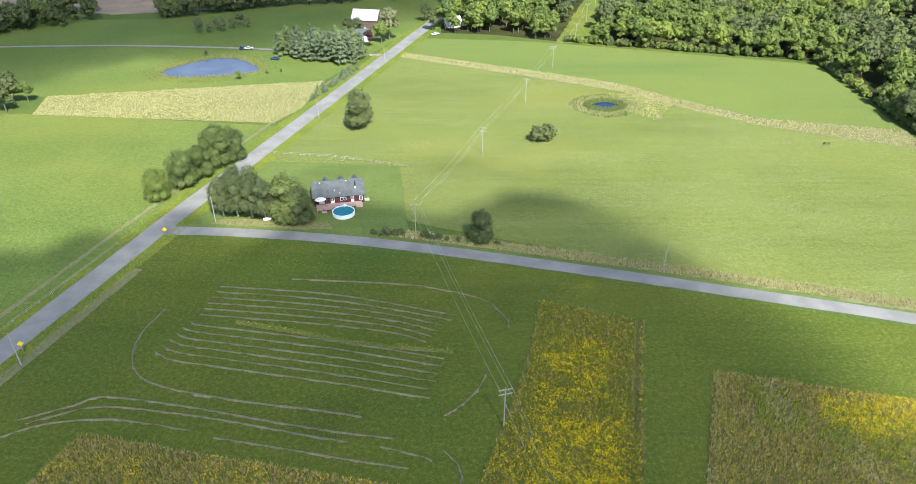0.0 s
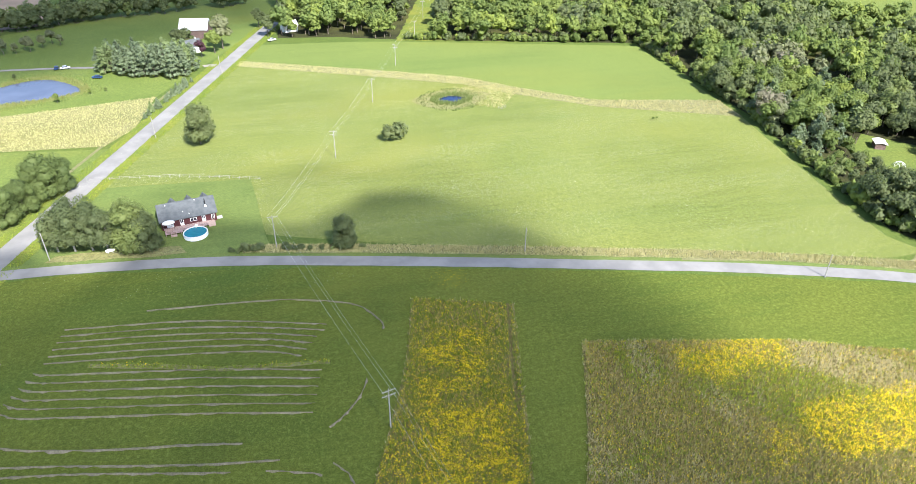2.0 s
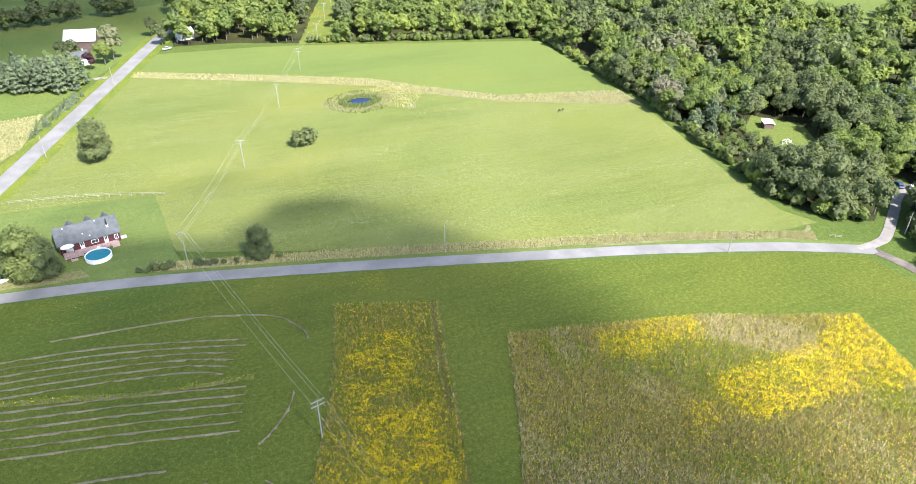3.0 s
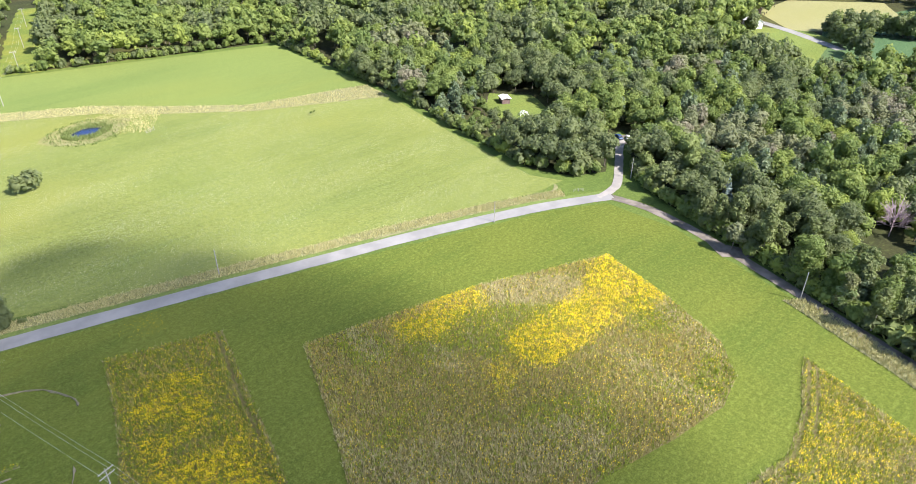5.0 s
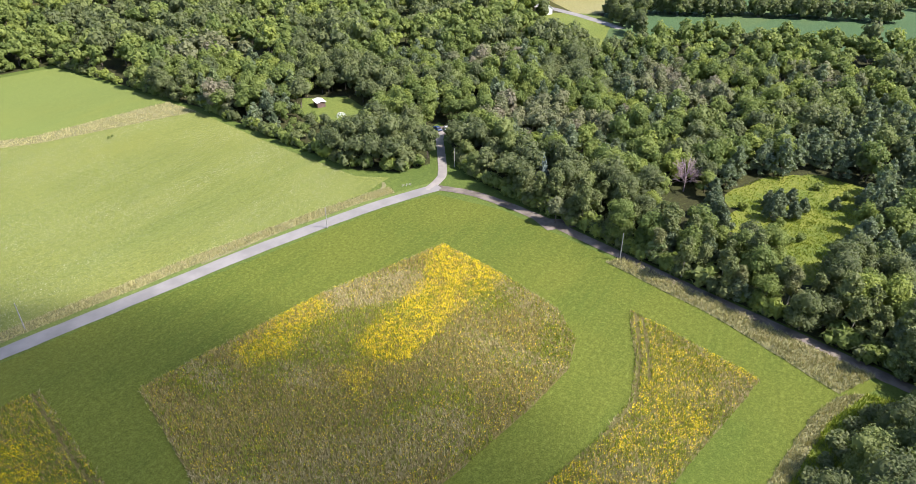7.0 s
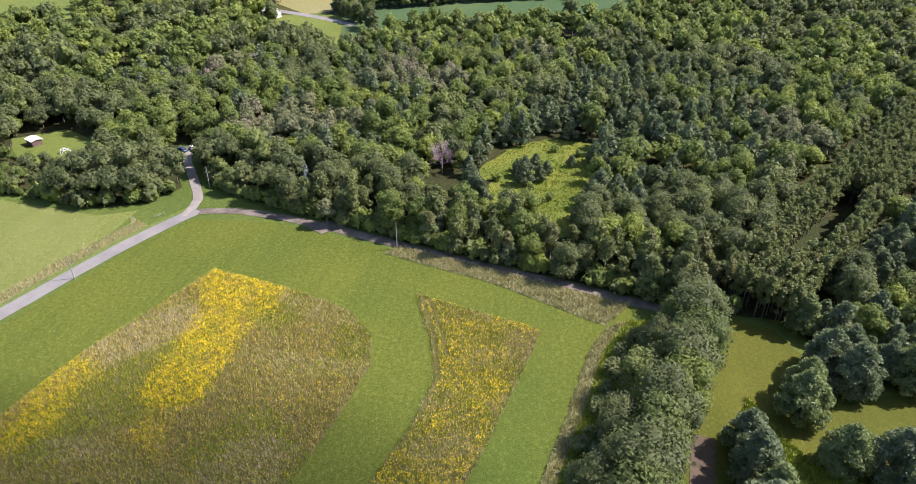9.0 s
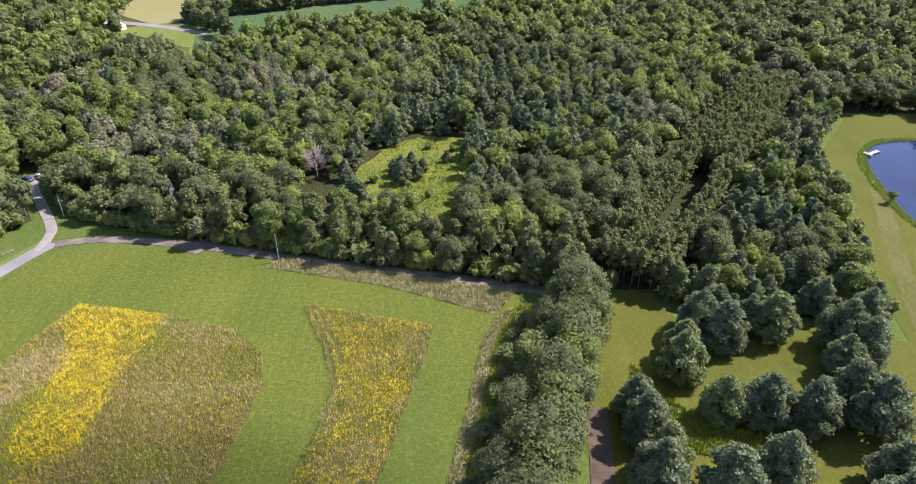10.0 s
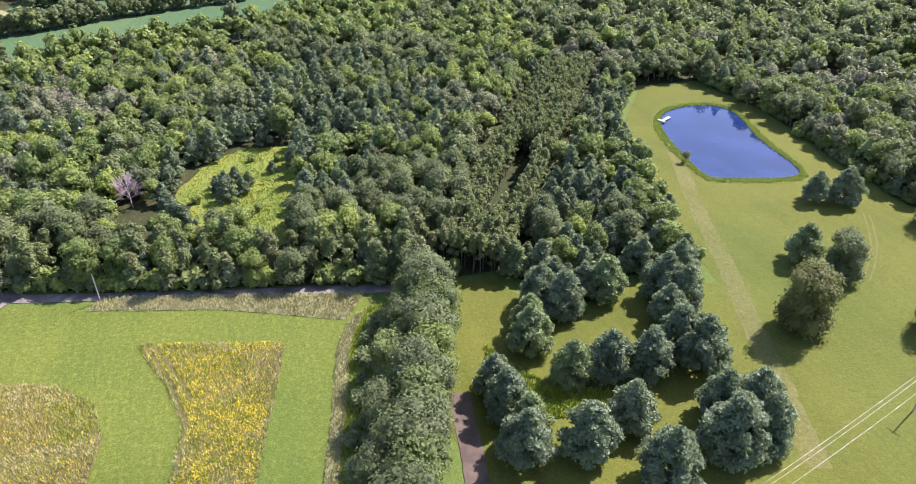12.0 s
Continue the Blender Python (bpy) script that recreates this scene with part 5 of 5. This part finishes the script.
def gable_house(name, x, y, turn, length, depth, eave, ridge, wall, roof, label, category, over=0.5):
    """A house body with thick walls block, gable ends and two roof slopes with overhang; its long side along local x. Returns the thing."""
    top = new(name)
    top.location, top.rotation_euler = (x, y, 0.05), (0, 0, radians(turn))
    l, d = length / 2, depth / 2
    bm = bmesh.new()
    low = [bm.verts.new((sx * l, sy * d, 0)) for sx, sy in ((-1, -1), (1, -1), (1, 1), (-1, 1))]
    up = [bm.verts.new((sx * l, sy * d, eave)) for sx, sy in ((-1, -1), (1, -1), (1, 1), (-1, 1))]
    r0, r1 = bm.verts.new((-l, 0, ridge)), bm.verts.new((l, 0, ridge))
    for f in ((low[0], low[1], up[1], up[0]), (low[2], low[3], up[3], up[2]), (low[1], low[2], up[2], r1, up[1]), (low[3], low[0], up[0], r0, up[3]),
              (up[0], up[1], r1, r0), (up[2], up[3], r0, r1)):
        bm.faces.new(f)
    bmesh.ops.recalc_face_normals(bm, faces=bm.faces)
    part("wall", bm, wall, top)
    slope = (ridge - eave) / d
    for s in (-1, 1):
        bm = bmesh.new()
        pts = [(-l - over, s * (d + over), eave - slope * over + 0.08), (l + over, s * (d + over), eave - slope * over + 0.08), (l + over, 0, ridge + 0.08), (-l - over, 0, ridge + 0.08)]
        f = bm.faces.new([bm.verts.new(p) for p in pts])
        g = bmesh.ops.extrude_face_region(bm, geom=[f])
        for v in g["geom"]:
            if isinstance(v, bmesh.types.BMVert):
                v.co.z += 0.16
        bmesh.ops.recalc_face_normals(bm, faces=bm.faces)
        part("roof", bm, roof, top)
    return tagged(top, label, category)


def window_in(parent, x, y, z, w, h, name="window"):
    """A framed window or door standing 6 cm proud of the wall at y, facing -y."""
    bm = box(bmesh.new(), (x - w / 2 - 0.09, y - 0.08, z - 0.09), (x + w / 2 + 0.09, y + 0.02, z + h + 0.09), 0.02)
    win = part(name, bm, M["white"], parent, "white-framed " + name)
    half = w / 2 - 0.05
    for a, b in ((-half - 0.0, -0.04), (0.04, half)):
        part("pane", box(bmesh.new(), (x + a, y - 0.10, z + 0.04 + (h * 0.45 if name == "door" else 0)), (x + b, y - 0.075, z + h - 0.04)), M["glass"], win)
    return win


house = gable_house("house", -37.4, 189.3, 11.6, 15.2, 10.6, 2.9, 5.6, M["siding"], M["shingle"],
                    "low dark red ranch house with a grey shingle roof", "house", 0.45)
for x, w, h, z, n in ((-2.0, 0.9, 2.0, 0.55, "door"), (1.2, 1.7, 0.9, 1.4, "window"), (4.0, 0.8, 1.9, 0.6, "door"), (6.6, 0.8, 1.3, 1.0, "window"), (-5.2, 1.7, 1.9, 0.6, "door")):
    window_in(house, x, -5.3, z, w, h, n)
for x in (-3.6, 1.0, 5.4):
    bm = bmesh.new()
    v = [bm.verts.new(p) for p in ((x - 1.3, 2.6, 4.5), (x + 1.3, 2.6, 4.5), (x, 2.6, 6.2), (x, -0.1, 6.05), (x - 1.0, 0.2, 5.6), (x + 1.0, 0.2, 5.6))]
    for f in ((0, 1, 2), (0, 2, 3, 4), (1, 5, 3, 2), (4, 3, 5), (0, 4, 5, 1)):
        bm.faces.new([v[i] for i in f])
    bmesh.ops.recalc_face_normals(bm, faces=bm.faces)
    part("gable", bm, M["shingle"], house, "grey shingled rear gable")
part("chimney", tube(bmesh.new(), (5.2, -3.0, 3.8), (5.2, -3.0, 6.6), 0.14, 0.14, 8), M["dark"], house, "black metal flue pipe")
part("flue_base", box(bmesh.new(), (4.9, -3.4, 3.6), (5.5, -2.7, 4.6), 0.03), M["white"], house, "white flue base")
for x, y, z in ((-1.2, -3.6, 4.0), (0.4, -4.6, 3.45), (-5.5, -0.8, 5.45), (2.6, -0.6, 5.5)):
    part("vent", box(bmesh.new(), (x - 0.15, y - 0.15, z - 0.2), (x + 0.15, y + 0.15, z + 0.25), 0.03), M["concrete"], house)
part("step", box(bmesh.new(), (7.7, -4.6, 0), (9.2, -3.2, 0.35), 0.03), M["concrete"], house, "pale concrete side step")

deck = new("deck")
deck.location, deck.rotation_euler = (-37.4, 189.3, 0.05), (0, 0, radians(11.6))
for i in range(20):
    x = -7.0 + i * 0.68
    y0 = -9.2 if x < -2.6 else -8.2
    part("board", box(bmesh.new(), (x, y0, 0.55), (x + 0.64, -5.42, 0.66)), M["decking"], deck)
for i in range(11):
    x = -6.9 + i * 1.36
    y0 = -9.1 if x < -2.6 else -8.1
    part("post", box(bmesh.new(), (x, y0, 0), (x + 0.12, y0 + 0.12, 1.55)), M["decking"], deck)
for x0, x1, y in ((-7.0, -2.6, -9.15), (-2.6, 6.7, -8.15)):
    for z in (0.95, 1.5):
        part("rail", box(bmesh.new(), (x0, y, z), (x1, y + 0.1, z + 0.09)), M["decking"], deck)
for x in (-7.05, 6.6):
    part("rail", box(bmesh.new(), (x, -8.2, 1.5), (x + 0.1, -5.5, 1.6)), M["decking"], deck)
part("skirt", box(bmesh.new(), (4.9, -8.25, 0.0), (6.7, -8.18, 1.5)), M["decking"], deck)
part("stair", box(bmesh.new(), (-5.6, -10.1, 0.0), (-4.0, -9.2, 0.3), 0.02), M["decking"], deck)
tagged(deck, "red-brown wooden deck along the house wall", "deck")

sunshade = new("patio_canopy")
sunshade.location, sunshade.rotation_euler = (-41.6, 181.9, 0.7), (0, 0, radians(11.6))
bm = bmesh.new()
bmesh.ops.create_uvsphere(bm, u_segments=16, v_segments=8, radius=1.0)
bmesh.ops.delete(bm, geom=[v for v in bm.verts if v.co.z < -0.05], context="VERTS")
for v in bm.verts:
    v.co = Vector((v.co.x * 1.75, v.co.y * 1.3, 2.1 + v.co.z * 0.5))
bmesh.ops.solidify(bm, geom=bm.faces[:], thickness=0.04)
part("canopy", bm, M["canvas"], sunshade)
for sx in (-1.3, 1.3):
    for sy in (-0.8, 0.8):
        part("post", tube(bmesh.new(), (sx, sy, -0.05), (sx, sy, 2.15), 0.04, 0.04, 6), M["dark"], sunshade)
tagged(sunshade, "cream cloth canopy on posts on the deck", "canopy")

pool = new("swimming_pool")
pool.location = (-34.2, 177.9, 0.05)
bm = bmesh.new()
R = 3.25
ringv = [[bm.verts.new((r * math.cos(a), r * math.sin(a), z)) for a in np.linspace(0, 2 * math.pi, 40, endpoint=False)]
         for r, z in ((R, 0), (R, 1.15), (R + 0.1, 1.18), (R + 0.1, 1.24), (R - 0.14, 1.24), (R - 0.14, 0.9))]
for a, b in zip(ringv, ringv[1:]):
    for i in range(40):
        bm.faces.new((a[i], a[(i + 1) % 40], b[(i + 1) % 40], b[i]))
bmesh.ops.recalc_face_normals(bm, faces=bm.faces)
part("wall", bm, M["vinyl"], pool, "white ribbed pool wall with rim")
bm = bmesh.new()
bmesh.ops.create_circle(bm, cap_ends=True, segments=40, radius=R - 0.13, matrix=Matrix.Translation((0, 0, 1.02)))
part("water", bm, M["poolwater"], pool, "turquoise still water")
for i in range(20):
    a = i * math.pi / 10
    part("upright", tube(bmesh.new(), ((R + 0.04) * math.cos(a), (R + 0.04) * math.sin(a), 0), ((R + 0.04) * math.cos(a), (R + 0.04) * math.sin(a), 1.18), 0.06, 0.06, 6), M["vinyl"], pool)
part("ladder", box(bmesh.new(), (-0.4, R - 0.3, 0.9), (0.4, R + 0.25, 1.7), 0.05), M["white"], pool)
tagged(pool, "round white above-ground pool with turquoise water", "swimming pool")

barn = gable_house("barn", -52.6, 398, -10, 14.5, 11, 5.0, 9.4, M["barnwood"], M["tin"], "old reddish barn with a white metal roof", "barn", 0.5)
for x in (-3.5, 3.0):
    part("door", box(bmesh.new(), (x - 1.3, -5.62, 0), (x + 1.3, -5.5, 2.9), 0.02), M["barnwood"], barn)
farmhouse = gable_house("farmhouse", -52.5, 368, 32, 9, 7, 3.4, 6.0, M["white"], M["shingle"], "small white farmhouse with a grey roof", "house", 0.4)
for x in (-2.6, 0, 2.6):
    window_in(farmhouse, x, -3.5, 1.1, 0.9, 1.3)
part("chimney", box(bmesh.new(), (2.4, -0.4, 5.5), (3.0, 0.3, 7.0), 0.03), M["concrete"], farmhouse)
white_house = gable_house("house", -3.5, 399, 20, 8, 6, 3.4, 5.6, M["white"], M["tin"], "small white house among roadside trees", "house", 0.4)
for x in (-2, 2):
    window_in(white_house, x, -3.0, 1.1, 0.9, 1.3)
shed = gable_house("shed", 201, 188, 62, 4.6, 3.4, 2.1, 2.5, M["barnwood"], M["tin"], "small open shed with a pale metal roof", "shed", 0.4)
far_house = gable_house("house", 396, 178, 60, 9, 7, 3.6, 6.0, M["white"], M["tin"], "distant white house among trees", "house", 0.4)
window_in(far_house, 0, -3.5, 1.2, 1.0, 1.3)
far_barn = gable_house("barn", 427, 198, 80, 16, 8, 3.5, 6.0, M["barnwood"], M["tin"], "distant long red barn", "barn", 0.4)
ribbon("far_road", [(386, 124), (401, 153), (407.5, 170), (418, 197), (438, 225), (480, 270)], 6.0, 0.1, M["asphalt"], "distant grey asphalt road", "road", 0.04)
ribbon("farm_lane", [(-240, 353), (-179, 356.5), (-117, 353), (-95, 350)], 2.6, 0.08, M["gravel"], "pale gravel farm lane across the pasture", "track", 0.02)
ribbon("driveway", [(-45, 341), (-42, 342), (-39.5, 341)], 3.5, 0.085, M["gravel"], "short gravel drive beside the farm", "driveway", 0.02)
sheet("parking", [(201, 128), (207, 125), (211, 130), (207, 135), (202, 133)], 0.07, M["dirt"], "dirt yard at the driveway's end", "driveway")
ribbon("wheel_track", [(94, 136), (120, 129.5), (142, 123.5), (153, 121), (158, 123.5)], 1.2, 0.075, M["dry"], "pale worn wheel track at the field's edge", "track")
sheet("parking", [(158, 65), (165, 58), (167, 62), (162, 72)], 0.07, M["dirt"], "grey dirt patch beside the track", "track")


def car(x, y, turn, paint, label):
    top = new("car")
    top.location, top.rotation_euler = (x, y, 0.1), (0, 0, radians(turn))
    bm = box(bmesh.new(), (-2.2, -0.9, 0.35), (2.2, 0.9, 0.95), 0.15)
    part("body", bm, paint, top)
    bm = box(bmesh.new(), (-1.3, -0.8, 0.95), (1.0, 0.8, 1.45), 0.18)
    part("cabin", bm, M["glass"], top, "dark glazed cabin")
    part("roof", box(bmesh.new(), (-1.0, -0.7, 1.45), (0.7, 0.7, 1.5), 0.02), paint, top)
    for sx in (-1.4, 1.4):
        for sy in (-0.85, 0.85):
            part("wheel", tube(bmesh.new(), (sx, sy - 0.1, 0.33), (sx, sy + 0.1, 0.33), 0.33, 0.33, 12), M["dark"], top)
    return tagged(top, label, "car")


M["carblue"] = plain("blue_car_paint", (0.02, 0.05, 0.12), (0.03, 0.06, 0.15), 0.25, 1)
M["carwhite"] = plain("white_car_paint", (0.6, 0.6, 0.62), (0.7, 0.7, 0.72), 0.25, 1)
M["signyellow"] = plain("yellow_sign", (0.75, 0.55, 0.02), (0.8, 0.6, 0.03), 0.5, 2)
car(206.5, 129.5, 40, M["carwhite"], "silver-white parked car on the gravel yard")
car(204.5, 132.5, 60, M["carblue"], "dark parked car on the gravel yard")
car(-108, 351, 10, M["carwhite"], "white parked car beside the pasture pond")
car(-112, 351.5, 100, M["carblue"], "dark parked car beside the pasture pond")
car(-90.5, 333, 170, M["carblue"], "blue parked car beside the pine grove")
car(-13, 380, 30, M["carwhite"], "pale parked car near the white house")

tank = new("propane_tank")
tank.location, tank.rotation_euler = (-56, 173.6, 0.05), (0, 0, 0.3)
bm = bmesh.new()
bmesh.ops.create_uvsphere(bm, u_segments=16, v_segments=10, radius=0.48)
for v in bm.verts:
    v.co = Vector((v.co.x + (0.7 if v.co.x > 0.01 else -0.7 if v.co.x < -0.01 else 0), v.co.y, v.co.z + 0.72))
part("vessel", bm, M["white"], tank)
for sx in (-0.6, 0.6):
    part("foot", box(bmesh.new(), (sx - 0.12, -0.3, 0), (sx + 0.12, 0.3, 0.35)), M["concrete"], tank)
tagged(tank, "white propane tank under the yard trees", "tank")


def road_sign(x, y, turn, label):
    top = new("road_sign")
    top.location, top.rotation_euler = (x, y, 0.03), (0, 0, radians(turn))
    part("post", box(bmesh.new(), (-0.04, -0.04, 0), (0.04, 0.04, 2.0)), M["pole"], top)
    bm = box(bmesh.new(), (-0.5, -0.02, -0.5), (0.5, 0.02, 0.5), 0.01)
    bmesh.ops.transform(bm, matrix=pose(0, -0.07, 2.2, 0, 45, 0), verts=bm.verts)
    part("plate", bm, M["signyellow"], top)
    return tagged(top, label, "road sign")


road_sign(-96, 115.5, 30, "yellow diamond road sign on a post")
road_sign(-82.6, 165, 10, "small yellow road sign at the junction")


def fence(points, spacing, tall, label, rails=2):
    top = new("fence")
    p = [Vector(q) for q in points]
    for a, b in zip(p, p[1:]):
        n = max(1, round((b - a).length / spacing))
        for i in range(n + 1 if b == p[-1] else n):
            q = a.lerp(b, i / n)
            part("post", tube(bmesh.new(), (q.x, q.y, 0), (q.x, q.y, tall), 0.07, 0.06, 6), M["pole"], top)
        for k in range(rails):
            z = tall * (0.92 - 0.4 * k)
            part("rail", tube(bmesh.new(), (a.x, a.y, z), (b.x, b.y, z), 0.035, 0.035, 5), M["pole"], top)
    return tagged(top, label, "fence")


fence([(-71, 221.5), (-46, 218.6), (-30, 214.5), (-17, 210)], 3.2, 1.2, "grey wooden post and rail fence behind the yard")
fence([(77, 255.2), (80.5, 256.2)], 1.7, 1.3, "short pale wooden gate in the field margin", 3)
fence([(-122, 62), (-108, 110), (-94, 160)], 4.0, 1.1, "grey wire and post fence along the pasture")
fence([(158.6, 116.6), (161, 114.8)], 1.2, 0.9, "small pale wooden hurdle beside the road", 2)

swing = new("climbing_dome")
swing.location = (196, 172.5, 0.05)
for i in range(6):
    a, b = i * math.pi / 3, (i + 1) * math.pi / 3
    p0, p1 = (2.2 * math.cos(a), 2.2 * math.sin(a), 0), (2.2 * math.cos(b), 2.2 * math.sin(b), 0)
    q0, q1 = (1.4 * math.cos(a + 0.5), 1.4 * math.sin(a + 0.5), 1.4), (1.4 * math.cos(b + 0.5), 1.4 * math.sin(b + 0.5), 1.4)
    for s, e in ((p0, q0), (p1, q0), (q0, q1), (q0, (0, 0, 2.0))):
        part("bar", tube(bmesh.new(), s, e, 0.06, 0.06, 5), M["white"], swing)
tagged(swing, "white tube climbing dome on the grass", "climbing frame")

jetty = new("dock")
jetty.location, jetty.rotation_euler = (217, -154.5, 0.1), (0, 0, radians(-62))
for i in range(14):
    part("plank", box(bmesh.new(), (-1.0 + i * 0.42, -0.75, 0.35), (-0.62 + i * 0.42, 0.75, 0.42)), M["concrete"], jetty)
for sx in (-0.8, 1.6, 4.4):
    for sy in (-0.7, 0.7):
        part("post", tube(bmesh.new(), (sx, sy, -0.2), (sx, sy, 0.8), 0.07, 0.07, 6), M["pole"], jetty)
part("bench", box(bmesh.new(), (-2.4, -1.6, 0.0), (-0.9, 1.6, 0.75), 0.08), M["pole"], jetty)
tagged(jetty, "small grey plank dock reaching into the pond", "dock")

for a, b, k in ((205, 11, 0.75), (202, 6, 0.6), (208, 4, 0.5), (199, 11, 0.8), (212, 8, 0.55), (209, 14, 0.45)):
    plant_tree(PROTO["pine"][int(RNG.integers(4))], a, b, k, a, "young_pine", "young bluish pine standing in the weedy clearing", "tree", "clearing pines")

# ---------------------------------------------------------------- undergrowth along the edges of the woods
edge = []
for line, n in ((WOODS[2:9], 170), (WOODS[14:23], 190), (WOODS[24:31], 60), (WOODS[31:37], 110)):
    p = [Vector(q) for q in line]
    ends = np.cumsum([0] + [(b - a).length for a, b in zip(p, p[1:])])
    for d in np.sort(RNG.uniform(0, ends[-1], n)):
        i = min(int(np.searchsorted(ends, d, "right")) - 1, len(p) - 2)
        q = p[i].lerp(p[i + 1], (d - ends[i]) / (ends[i + 1] - ends[i]))
        w = RNG.uniform(0.0, 3.0) / q.length
        edge.append((q.x * (1 + w), q.y * (1 + w), RNG.uniform(0.7, 1.7)))
edge = np.array(edge)
half = RNG.uniform(0, 1, len(edge)) < 0.6
for mask, mat in ((half, "leaf"), (~half, "oak")):
    plant_many("undergrowth", edge[mask], prototypes(shrub, 4, mat, "bark", height=3.0, wide=2.0, count=110, size=0.52), mat, "bark", "tangled green undergrowth at the wood's edge", "undergrowth")
GREEN = prototypes(shrub, 2, "leaf", "bark")
for a, b in ((226, 2), (214, 12), (205, 14), (196, 8), (190, 2), (224, -6), (200, 20), (186, 5), (215, -4)):
    plant_tree(PROTO["pine"][int(RNG.integers(4))] if a % 2 else GREEN[int(RNG.integers(2))], a, b, 0.45 if a % 2 else 1.0, a, "young_tree", "small young tree in the weedy clearing", "tree", "clearing trees")
